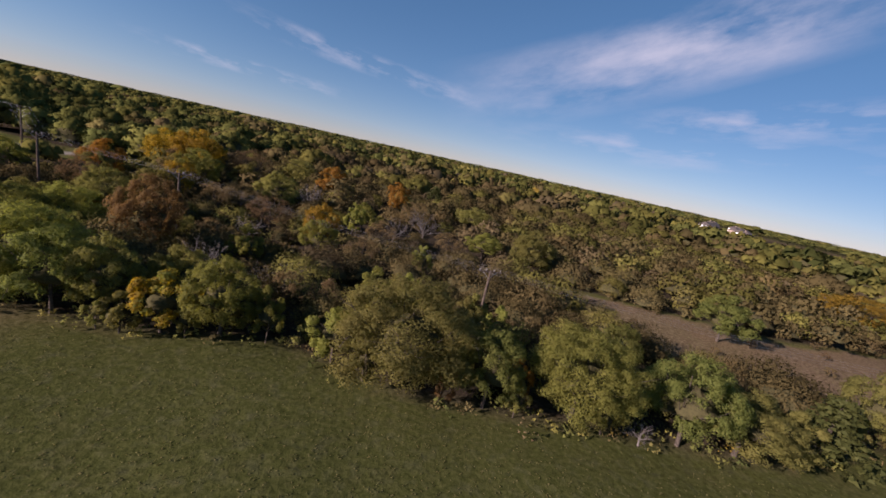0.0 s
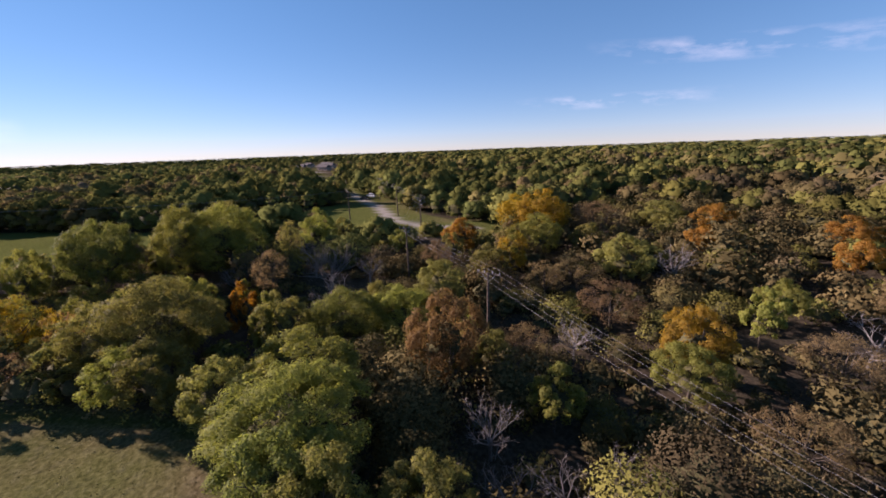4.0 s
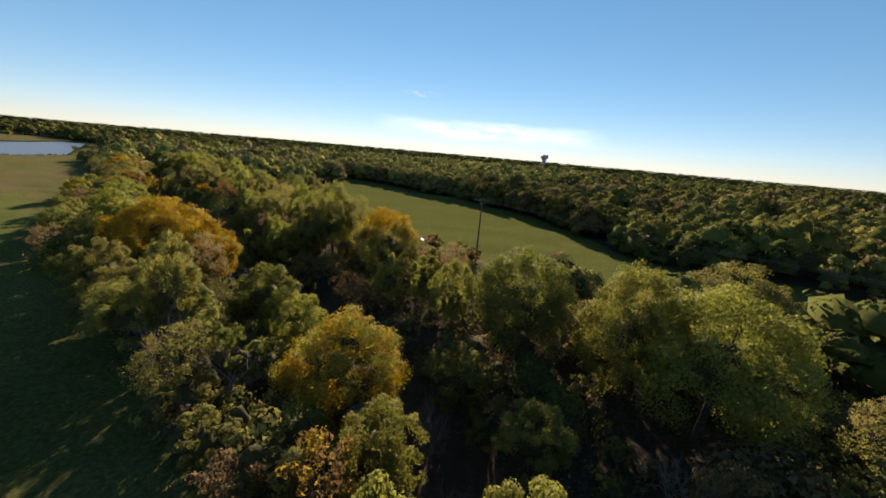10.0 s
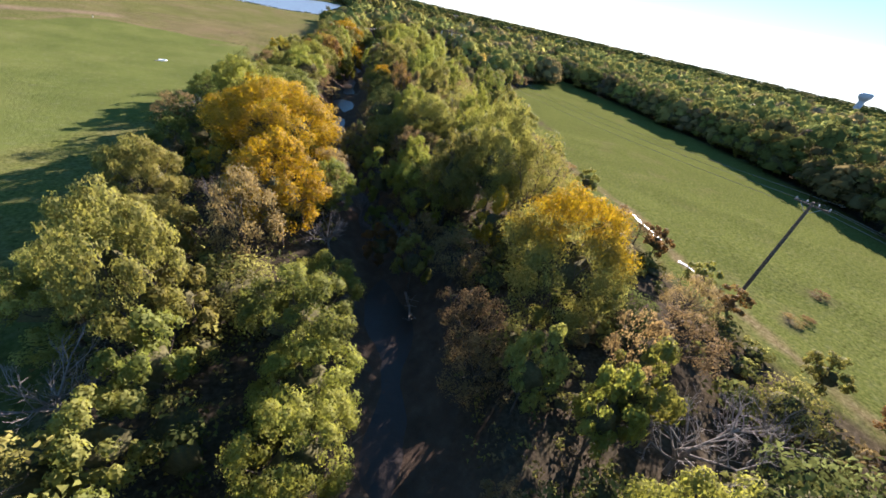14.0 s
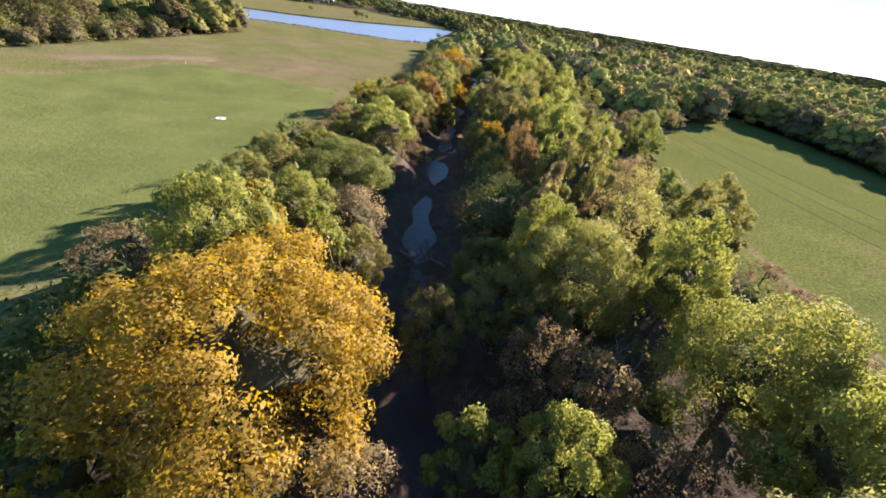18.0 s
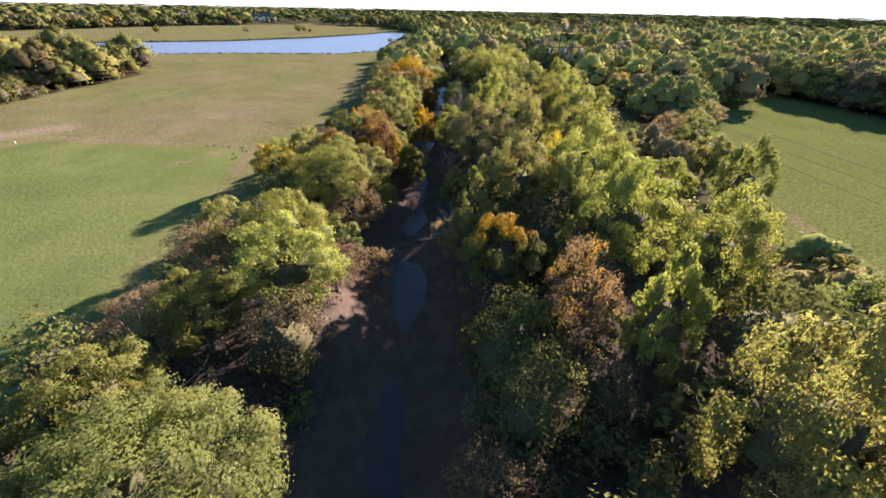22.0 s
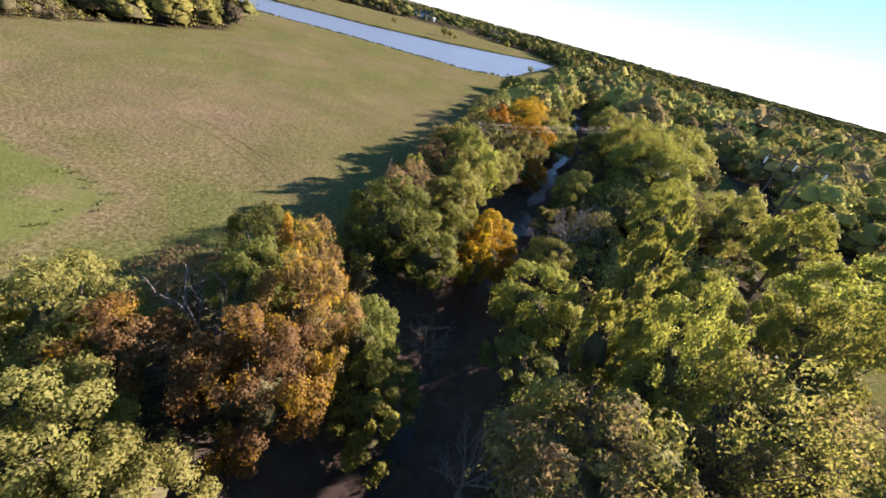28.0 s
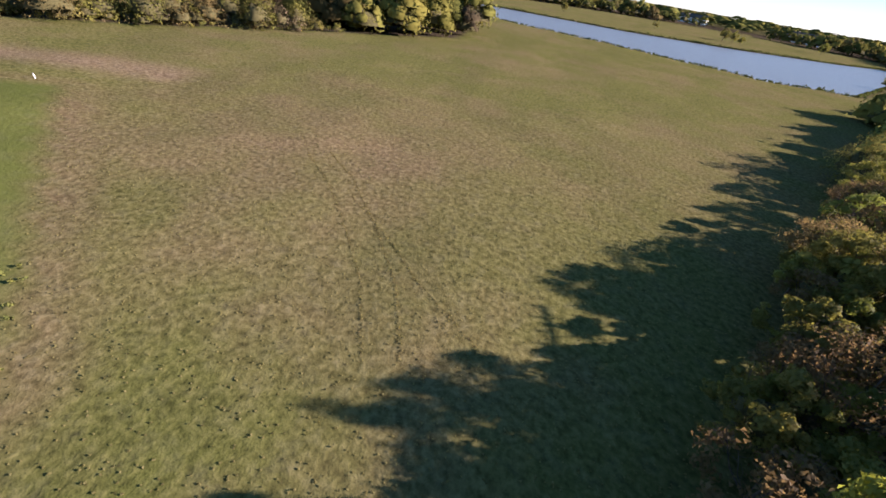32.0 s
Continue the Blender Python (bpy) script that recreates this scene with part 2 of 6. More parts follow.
def ground_material():
    mat, nodes, links, bsdf = shader("grass_and_soil")
    pos = nodes.new("ShaderNodeNewGeometry").outputs["Position"]
    grain = noise_node(nodes, links, pos, 3.2, 6.0, 0.65)
    fine = noise_node(nodes, links, pos, 11.0, 3.0, 0.6)
    patch = noise_node(nodes, links, pos, 0.16, 4.0)
    wide = noise_node(nodes, links, pos, 0.035, 3.0)

    def layer(key):
        a = nodes.new("ShaderNodeAttribute")
        a.attribute_name = key
        return a.outputs["Fac"]

    def worn(key, amount, scale=0.5):
        n = noise_node(nodes, links, pos, scale, 4.0, 0.6)
        d = maths(nodes, links, "MULTIPLY", maths(nodes, links, "SUBTRACT", n, 0.5), amount)
        return maths(nodes, links, "ADD", layer(key), d, True)

    meadow = ramp(nodes, links, grain, [(0.32, (0.042, 0.048, 0.012)), (0.5, (0.088, 0.098, 0.023)), (0.70, (0.142, 0.142, 0.041))])
    brown = ramp(nodes, links, grain, [(0.32, (0.084, 0.057, 0.031)), (0.5, (0.162, 0.114, 0.064)), (0.70, (0.248, 0.190, 0.116))])
    drift = maths(nodes, links, "ADD", maths(nodes, links, "MULTIPLY", patch, 0.9), maths(nodes, links, "MULTIPLY", wide, 0.9))
    drift = maths(nodes, links, "MULTIPLY", maths(nodes, links, "SUBTRACT", drift, 0.8), 1.5, True)
    dryness = maths(nodes, links, "ADD", maths(nodes, links, "MULTIPLY", drift, 0.8), layer("dry"), True)
    colour = mix(nodes, links, dryness, meadow, brown)
    lawn = ramp(nodes, links, maths(nodes, links, "ADD", maths(nodes, links, "MULTIPLY", fine, 0.22), maths(nodes, links, "ADD", maths(nodes, links, "MULTIPLY", patch, 0.33), maths(nodes, links, "MULTIPLY", wide, 0.45))),
                [(0.3, (0.069, 0.084, 0.022)), (0.5, (0.096, 0.109, 0.028)), (0.7, (0.128, 0.130, 0.042))])
    colour = mix(nodes, links, layer("mown"), colour, lawn)
    rich = ramp(nodes, links, grain, [(0.25, (0.030, 0.035, 0.010)), (0.5, (0.064, 0.070, 0.019)), (0.78, (0.112, 0.110, 0.038))])
    colour = mix(nodes, links, worn("lush", 0.5, 0.12), colour, rich)
    litter = ramp(nodes, links, grain, [(0.25, (0.022, 0.018, 0.012)), (0.5, (0.052, 0.041, 0.027)), (0.8, (0.110, 0.085, 0.056))])
    colour = mix(nodes, links, worn("litter", 0.5), colour, litter)
    mud = ramp(nodes, links, maths(nodes, links, "ADD", maths(nodes, links, "MULTIPLY", fine, 0.3), maths(nodes, links, "MULTIPLY", noise_node(nodes, links, pos, 0.8, 3.0), 0.7)), [(0.25, (0.060, 0.041, 0.028)), (0.55, (0.088, 0.062, 0.043)), (0.8, (0.118, 0.095, 0.069))])
    colour = mix(nodes, links, worn("mud", 0.4, 0.9), colour, mud)
    gravel = ramp(nodes, links, fine, [(0.3, (0.20, 0.175, 0.14)), (0.7, (0.36, 0.33, 0.28))])
    colour = mix(nodes, links, worn("gravel", 0.3, 1.2), colour, gravel)
    links.new(colour, bsdf.inputs["Base Color"])
    bsdf.inputs["Roughness"].default_value = 1.0
    bsdf.inputs["Specular IOR Level"].default_value = 0.0
    clumps = noise_node(nodes, links, pos, 1.4, 3.0, 0.6)
    swell = maths(nodes, links, "ADD", maths(nodes, links, "ADD", grain, maths(nodes, links, "MULTIPLY", fine, 0.4)), maths(nodes, links, "MULTIPLY", clumps, 0.9))
    relief(nodes, links, bsdf, swell, 0.34, 0.15)
    return mat


def water_material(name, tone, rough, waves):
    mat, nodes, links, bsdf = shader(name)
    pos = nodes.new("ShaderNodeNewGeometry").outputs["Position"]
    bsdf.inputs["Base Color"].default_value = (*tone, 1)
    bsdf.inputs["Roughness"].default_value = rough
    bsdf.inputs["IOR"].default_value = 1.33
    bsdf.inputs["Specular IOR Level"].default_value = 0.4
    relief(nodes, links, bsdf, noise_node(nodes, links, pos, 1.6, 3.0), waves, 0.12)
    return mat


def plain(name, colour, rough=0.6, metal=0.0, vary=0.25, scale=4.0):
    mat, nodes, links, bsdf = shader(name)
    pos = nodes.new("ShaderNodeNewGeometry").outputs["Position"]
    n = noise_node(nodes, links, pos, scale, 5.0)
    low, high = (tuple(c * (1 - vary) for c in colour), tuple(min(1, c * (1 + vary)) for c in colour))
    links.new(ramp(nodes, links, n, [(0.3, low), (0.7, high)]), bsdf.inputs["Base Color"])
    bsdf.inputs["Roughness"].default_value, bsdf.inputs["Metallic"].default_value = rough, metal
    return mat


GROUND = ground_material()
POND = water_material("pond_water", (0.115, 0.117, 0.122), 0.3, 1.0)
CREEK = water_material("creek_water", (0.046, 0.034, 0.026), 0.34, 0.5)
CABLE = plain("aluminium_cable", (0.17, 0.165, 0.16), 0.6, 0.3)
CLAY = plain("grey_glazed_clay", (0.25, 0.23, 0.21), 0.5)
INSULATOR = plain("white_porcelain", (0.78, 0.77, 0.74), 0.3)
GREY_STEEL = plain("grey_steel", (0.33, 0.34, 0.35), 0.5, 0.3)
BRICK = plain("pale_brick_wall", (0.34, 0.26, 0.20), 0.85)
SIDING = plain("white_siding", (0.72, 0.71, 0.68), 0.7, vary=0.08)
SHINGLE = plain("brown_grey_shingles", (0.085, 0.070, 0.062), 1.0)
GLASS = plain("dark_window_glass", (0.03, 0.035, 0.045), 0.08, vary=0.1)
DOOR_PAINT = plain("brown_door_paint", (0.14, 0.08, 0.05), 0.5)
CAR_DARK = plain("dark_car_paint", (0.03, 0.03, 0.035), 0.25, 0.2, 0.1)
CAR_WHITE = plain("white_car_paint", (0.75, 0.75, 0.74), 0.3, 0.0, 0.05)
RUBBER = plain("black_rubber", (0.02, 0.02, 0.02), 0.9)
TOWER_PAINT = plain("tower_paint", (0.34, 0.36, 0.40), 0.6, vary=0.08, scale=0.2)
PLASTIC = plain("white_plastic", (0.80, 0.80, 0.78), 0.4, vary=0.06)
STONE = plain("grey_rock", (0.20, 0.185, 0.165), 0.9)


def cloud_material(name, streak, cover, bright):
    """Thin high cloud: white vapour, mostly see-through, combed into streaks."""
    mat, nodes, links, bsdf = shader(name)
    uv = nodes.new("ShaderNodeTexCoord").outputs["UV"]
    stretch = nodes.new("ShaderNodeMapping")
    stretch.inputs["Scale"].default_value = streak
    links.new(uv, stretch.inputs["Vector"])
    n = noise_node(nodes, links, stretch.outputs[0], 1.0, 7.0, 0.6)
    sep = nodes.new("ShaderNodeSeparateXYZ")
    links.new(uv, sep.inputs[0])

    edge = 1.0
    for axis in (0, 1):
        c = maths(nodes, links, "SUBTRACT", sep.outputs[axis], 0.5)
        c = maths(nodes, links, "MULTIPLY", c, c)
        c = maths(nodes, links, "MULTIPLY", c, 4.0)
        c = maths(nodes, links, "SUBTRACT", 1.0, c, True)
        edge = maths(nodes, links, "MULTIPLY", edge, c)
    body = maths(nodes, links, "MULTIPLY", maths(nodes, links, "SUBTRACT", n, 1.0 - cover), 2.6, True)
    alpha = maths(nodes, links, "MULTIPLY", body, edge, True)
    glow = nodes.new("ShaderNodeEmission")
    glow.inputs["Color"].default_value, glow.inputs["Strength"].default_value = (1.0, 0.98, 0.96, 1), bright
    clear = nodes.new("ShaderNodeBsdfTransparent")
    both = nodes.new("ShaderNodeMixShader")
    links.new(alpha, both.inputs[0])
    links.new(clear.outputs[0], both.inputs[1])
    links.new(glow.outputs[0], both.inputs[2])
    links.new(both.outputs[0], nodes["Material Output"].inputs["Surface"])
    return mat


# ---- plan ----
CREEK_LINE = [(-30, 47), (-44, 37), (-56, 22), (-64, 8), (-69, -3), (-73, -12), (-76, -24), (-77, -38),
              (-80, -54), (-84, -66), (-88, -78), (-93, -92), (-98, -104), (-102, -116), (-114, -142), (-130, -180), (-150, -240), (-185, -330), (-215, -420)]
FIELD_EAST = [(60, 19), (41, 25), (27, 20.5), (13, 20.5), (0.7, 20.3), (-9, 24), (-17, 22), (-26, 22), (-35, 21), (-42, 15), (-50, 7), (-53, -10), (-55.5, -31),
              (-56.5, -40), (-60, -52), (-67, -66), (-71, -76), (-76, -92), (-81.5, -101), (-87, -106), (-90.5, -111), (-93.5, -119), (-98, -141), (-101, -158), (-113, -195), (-127, -234),
              (-146, -262), (-190, -400), (-185, -520), (-110, -600), (0, -540), (110, -430), (150, -300), (90, -225), (-5, -228), (-33, -216), (-41, -195),
              (-30, -172), (-24, -155), (-14, -130), (0, -100), (60, -60), (140, 0), (140, 30)]
FIELD_WEST = [(-97, 26), (-101, 20), (-99.5, 5), (-102, -6), (-106.5, -18), (-109, -30), (-112.5, -42), (-116, -56), (-122, -72), (-143, -94), (-160, -101),
              (-207, -134), (-196, -92), (-187, -63), (-180, -37), (-169, -15), (-157, -1), (-144, 11), (-131, 20), (-127, 30), (-136, 44), (-128, 60), (-138, 76),
              (-118, 86), (-100, 80), (-86, 77), (-74, 81), (-74, 70), (-82, 58), (-96, 46)]
CLEARING = [(17, 57), (30, 58), (56, 50), (78, 54), (110, 56), (110, 44), (75, 38), (60, 37), (44, 31), (36, 36), (29, 42)]
POND_SHAPE = [(72, -286), (30, -262), (-20, -261), (-62, -256), (-103, -247), (-124, -256), (-137, -292), (-160, -350), (-186, -420), (-170, -432), (-145, -402), (-98, -362),
              (-50, -338), (8, -332), (60, -318)]
MOWN = [(-72.5, -111.5), (-42.5, -124), (-37, -119), (-33, -110), (20, -60), (40, -20), (-20, -25), (-40, -30), (-52, -48), (-64, -72), (-70, -97)]
TRACK = [(-70, 82), (-80, 76), (-93, 75), (-104, 79), (-118, 85), (-136, 90), (-200, 108), (-285, 130), (-470, 192), (-640, 260)]
TOWN_NORTH = [(170, 250), (240, 210), (520, 400), (640, 560), (420, 720), (330, 640)]
TOWN_WEST = [(-230, 112), (-230, 128), (-400, 205), (-560, 330), (-690, 340), (-690, 240), (-420, 160)]
HOMES = [(-640, -560), (-560, -640), (-470, -700), (-330, -690), (-250, -660), (-160, -640), (-60, -690), (30, -650), (110, -600)]
LANE = [(-172, -215), (-158, -170), (-149, -141), (-134, -95)]
RUT = [(-100, 12), (-101.5, 5), (-105, -7), (-110, -17), (-113, -31), (-115.4, -39), (-119, -51), (-122, -57), (-128.6, -69.6)]


def inside(x, y, shape):
    """Which of the points lie in the polygon."""
    hit = np.zeros(np.shape(x), bool)
    for (x1, y1), (x2, y2) in zip(shape, shape[1:] + shape[:1]):
        if y1 != y2:
            hit ^= ((y1 > y) != (y2 > y)) & (x < (x2 - x1) * (y - y1) / (y2 - y1) + x1)
    return hit


def off_line(x, y, line, closed=False):
    """Distance of the points from a line of straight stretches."""
    best = np.full(np.shape(x), 1e9)
    pts = line + line[:1] if closed else line
    for (x1, y1), (x2, y2) in zip(pts, pts[1:]):
        dx, dy = x2 - x1, y2 - y1
        s = np.clip(((x - x1) * dx + (y - y1) * dy) / (dx * dx + dy * dy), 0, 1)
        best = np.minimum(best, np.hypot(x - x1 - s * dx, y - y1 - s * dy))
    return best


def smooth(v):
    v = np.clip(v, 0, 1)
    return v * v * (3 - 2 * v)


def signed(x, y, shape):
    """Metres inside the polygon; outside minus."""
    d = off_line(x, y, shape, True)
    return np.where(inside(x, y, shape), d, -d)


def rolling(x, y):
    """Gentle uneven ground, with no direction that repeats."""
    z = 0.0 * x
    for n, (size, tall) in enumerate(((31.0, 0.10), (17.3, 0.06), (11.9, 0.045), (6.7, 0.03), (4.1, 0.022))):
        a = 1.1 + 2.4 * n
        u, v = x * math.cos(a) + y * math.sin(a), y * math.cos(a) - x * math.sin(a)
        z = z + tall * np.sin(u * math.tau / size + 1.9 * np.sin(v * 2.7 / size + n)) * np.cos(v * 3.9 / size + 1.3 * np.sin(u * 1.7 / size))
    return z


def height(x, y):
    x, y = np.asarray(x, float), np.asarray(y, float)
    z = rolling(x, y)
    z = z - 1.3 * smooth((y - 22) / 14) * smooth((40 - np.abs(x + 5)) / 60 + 0.6) * smooth((110 - y) / 40)
    d = off_line(x, y, CREEK_LINE) + 0.7 * np.sin(x * 0.35 + y * 0.2) + 0.5 * np.sin(y * 0.6)
    deep = smooth((7.0 - d) / 4.2)
    wet = d + 0.5 * np.sin(y * 0.31 + 0.4 * x) + 0.2 * np.sin(y * 0.83)
    bed = -2.85 - 0.75 * smooth((2.7 - wet) / 2.4) + 0.06 * np.sin(x * 1.1) * np.sin(y * 0.9)
    z = z * (1 - deep) + bed * deep
    z = z - 1.5 * smooth((signed(x, y, POND_SHAPE) + 1.5) / 4.5)
    return z


def ground_at(x, y):
    return float(height(np.array([x]), np.array([y]))[0])


def is_open(x, y):
    x, y = np.asarray(x, float), np.asarray(y, float)
    found = inside(x, y, FIELD_EAST) | inside(x, y, FIELD_WEST) | inside(x, y, CLEARING) | (off_line(x, y, TRACK) < 7) | (off_line(x, y, LANE) < 7.0)
    found |= inside(x, y, TOWN_NORTH) | inside(x, y, TOWN_WEST)
    for hx, hy in HOMES:
        found |= np.hypot(x - hx, (y - hy - 22) * 0.6) < 24
    return found | (off_line(x, y, CREEK_LINE) < 3.8) & (y > -130)


def axis_steps(fine_lo, fine_hi, mid_lo, mid_hi):
    up, down = list(np.arange(fine_lo, fine_hi, 1.2)), []
    step, v = 2.5, fine_hi
    while v < 4400:
        up.append(v)
        step = 2.5 if v < mid_hi else step * 1.22
        v += step
    step, v = 2.5, fine_lo - 2.5
    while v > -4400:
        down.append(v)
        step = 2.5 if v > mid_lo else step * 1.22
        v -= step
    return np.array(down[::-1] + up)


def make_ground():
    xs, ys = axis_steps(-135, 45, -200, 110), axis_steps(-170, 70, -425, 130)
    gx, gy = np.meshgrid(xs, ys)
    gx, gy = gx.ravel(), gy.ravel()
    gz = height(gx, gy)
    nx, ny = len(xs), len(ys)
    i = (np.arange(ny - 1)[:, None] * nx + np.arange(nx - 1)[None, :]).ravel()
    me = bpy.data.meshes.new("ground")
    me.from_pydata(np.stack([gx, gy, gz], 1).tolist(), [], np.stack([i, i + 1, i + nx + 1, i + nx], 1).tolist())
    me.polygons.foreach_set("use_smooth", np.ones(len(i), bool))
    east, west = signed(gx, gy, FIELD_EAST), signed(gx, gy, FIELD_WEST)
    clear = signed(gx, gy, CLEARING)
    creek = off_line(gx, gy, CREEK_LINE)
    grass = np.maximum(np.maximum(east, west), np.maximum(np.maximum(clear, 9 - off_line(gx, gy, TRACK)), 4 - off_line(gx, gy, LANE)))
    far = np.hypot(gx + 60, gy + 40) > 700
    litter = 1 - smooth((grass + 2.6) / 2.4)
    mown = smooth((signed(gx, gy, MOWN) + 0.6) / 1.2)
    south = smooth((-108 - gy) / 12) * (east > 0)
    belt = np.exp(-((signed(gx, gy, MOWN) + 1.2) / 1.1) ** 2) * (gy < -100)
    stripe = smooth((5.0 - off_line(gx, gy, [(-22, -119), (-29, -124), (-42, -133)])) / 5.0)
    bald = np.exp(-((gx + 68.3) ** 2 / 3.5 + (gy + 110.3) ** 2 / 1.8)) + np.exp(-((gx + 64.8) ** 2 / 4 + (gy + 107.2) ** 2 / 1.8))
    heart = np.exp(-((gx + 66) / 17) ** 2 - ((gy + 134) / 13) ** 2)
    dry = np.clip((0.18 + 0.34 * heart) * south + 0.36 * belt + 0.75 * bald + 0.7 * stripe + 0.85 * (clear > 0) + 0.7 * inside(gx, gy, TOWN_NORTH) - 0.22 * (west > 0) + 0.4 * smooth((3 - east) / 3) * (east > 0) * (gy > 10), -0.3, 1)
    nook = smooth((-20 - gx) / 9) * smooth((gy + 2) / 6) * (east > 0)
    lush = smooth((gy + 30) / 25) * (east > -1) * (1 - 0.7 * nook)
    mown = mown * np.clip(1 - 0.8 * bald, 0, 1)
    rim = smooth((2.2 - np.abs(signed(gx, gy, POND_SHAPE))) / 2.0)
    mud = np.maximum(smooth((6.5 - creek) / 3.0), 0.8 * rim)
    for spot_x, spot_y, long, turn in ((-129.0, -58.3, 2.6, 0.9), (-128.0, -54.6, 1.6, 0.7), (-120.0, 9.8, 2.4, 2.6), (-107.2, 2.9, 1.4, 0.3), (-117.0, 2.0, 1.6, 2.2)):
        u, v = (gx - spot_x) * math.cos(turn) + (gy - spot_y) * math.sin(turn), (gy - spot_y) * math.cos(turn) - (gx - spot_x) * math.sin(turn)
        mud = np.maximum(mud, 0.9 * np.exp(-(u / long) ** 2 - (v / 0.8) ** 2))
    rut = smooth((1.3 - off_line(gx, gy, RUT)) / 1.0)
    gravel = np.maximum(smooth((2.4 - off_line(gx, gy, TRACK)) / 1.2), 0.07 * stripe)
    dry = np.clip(dry + 0.75 * rut + 0.2 * nook + 0.35 * smooth((gx - 8) / 12) * smooth((gy - 4) / 8) * (east > 0), -0.3, 1)
    for key, values in (("litter", np.where(far, 0.5, litter)), ("mown", mown), ("dry", dry), ("mud", mud), ("gravel", gravel), ("lush", lush)):
        a = me.attributes.new(key, "FLOAT", "POINT")
        a.data.foreach_set("value", values.astype(np.float32))
    me.materials.append(GROUND)
    return tagged(new("ground", me), "mown and dry autumn grass with bare woodland soil and a muddy creek bed", "ground", kind="structure")


make_ground()


def flat_sheet(name, outline, z, material, label, category):
    bm = bmesh.new()
    bm.faces.new([bm.verts.new((x, y, z)) for x, y in outline])
    bmesh.ops.triangulate(bm, faces=bm.faces[:])
    me = bpy.data.meshes.new(name)
    bm.to_mesh(me)
    bm.free()
    me.materials.append(material)
    return tagged(new(name, me), label, category, kind="structure")


def ribbon(line, half):
    left, right = [], []
    for n, (x, y) in enumerate(line):
        (x1, y1), (x2, y2) = line[max(n - 1, 0)], line[min(n + 1, len(line) - 1)]
        size = math.hypot(x2 - x1, y2 - y1)
        nx, ny = -(y2 - y1) / size * half, (x2 - x1) / size * half
        left.append((x + nx, y + ny))
        right.append((x - nx, y - ny))
    return left + right[::-1]


cx, cy = sum(p[0] for p in POND_SHAPE) / len(POND_SHAPE), sum(p[1] for p in POND_SHAPE) / len(POND_SHAPE)
flat_sheet("pond_water", [(x + 3 * (x - cx) / math.hypot(x - cx, y - cy), y + 3 * (y - cy) / math.hypot(x - cx, y - cy)) for x, y in POND_SHAPE], -0.55, POND,
           "pale blue still pond water reflecting the sky", "water")
flat_sheet("creek_water", ribbon(CREEK_LINE[3:], 4.6), -3.43, CREEK, "dark shallow creek water over brown mud", "water")


# ---- building blocks ----
def part(name, bm, material, parent, label=""):
    """One mesh object under a thing or under a part."""
    me = bpy.data.meshes.new(name)
    bm.to_mesh(me)
    bm.free()
    me.materials.append(material)
    ob = new(name, me)
    ob.parent = parent
    return tagged(ob, label)


def soup(name, verts, faces, material, smooth_faces=False):
    me = bpy.data.meshes.new(name)
    me.from_pydata(verts, [], faces)
    if smooth_faces:
        me.polygons.foreach_set("use_smooth", np.ones(len(faces), bool))
    me.materials.append(material)
    return me


def thing(name, x, y, z, turn, label, category, group=""):
    ob = new(name)
    ob.matrix_world = pose(x, y, z, 0, 0, turn)
    return tagged(ob, label, category, group)


def box(bm, x, y, z, sx, sy, sz, bevel=0.0):
    made = bmesh.ops.create_cube(bm, size=1, matrix=Matrix.Translation((x, y, z)) @ Matrix.Diagonal((sx, sy, sz, 1)))
    if bevel:
        edges = list({e for v in made["verts"] for e in v.link_edges})
        bmesh.ops.bevel(bm, geom=edges, offset=bevel, segments=2, affect="EDGES", profile=0.6)


def tube(bm, path, radii, sides=6):
    """A tapering round bar along a path."""
    rings = []
    for n, p in enumerate(path):
        a, b = Vector(path[max(n - 1, 0)]), Vector(path[min(n + 1, len(path) - 1)])
        turn = (b - a).to_track_quat("Z", "Y").to_matrix()
        rings.append([bm.verts.new(Vector(p) + turn @ Vector((math.cos(k * math.tau / sides) * radii[n], math.sin(k * math.tau / sides) * radii[n], 0))) for k in range(sides)])
    for a, b in zip(rings, rings[1:]):
        for k in range(sides):
            bm.faces.new((a[k], a[(k + 1) % sides], b[(k + 1) % sides], b[k]))
    bm.faces.new(rings[0][::-1])
    bm.faces.new(rings[-1])


# ---- trees ----
def tubes_mesh(name, paths, material):
    """Many tapering three- to six-sided bars in one mesh: rows of (points, radii, sides)."""
    verts, faces = [], []
    for points, radii, sides in paths:
        start = len(verts)
        for n, p in enumerate(points):
            way = points[min(n + 1, len(points) - 1)] - points[max(n - 1, 0)]
            way = way / (np.linalg.norm(way) + 1e-9)
            u = np.cross(way, (0.3, 0.9, 0.2))
            u /= np.linalg.norm(u) + 1e-9
            v = np.cross(way, u)
            for k in range(sides):
                a = k * math.tau / sides
                verts.append(p + radii[n] * (math.cos(a) * u + math.sin(a) * v))
        for n in range(len(points) - 1):
            for k in range(sides):
                a, b = start + n * sides + k, start + n * sides + (k + 1) % sides
                faces.append((a, b, b + sides, a + sides))
    return soup(name, [tuple(v) for v in verts], faces, material, True)


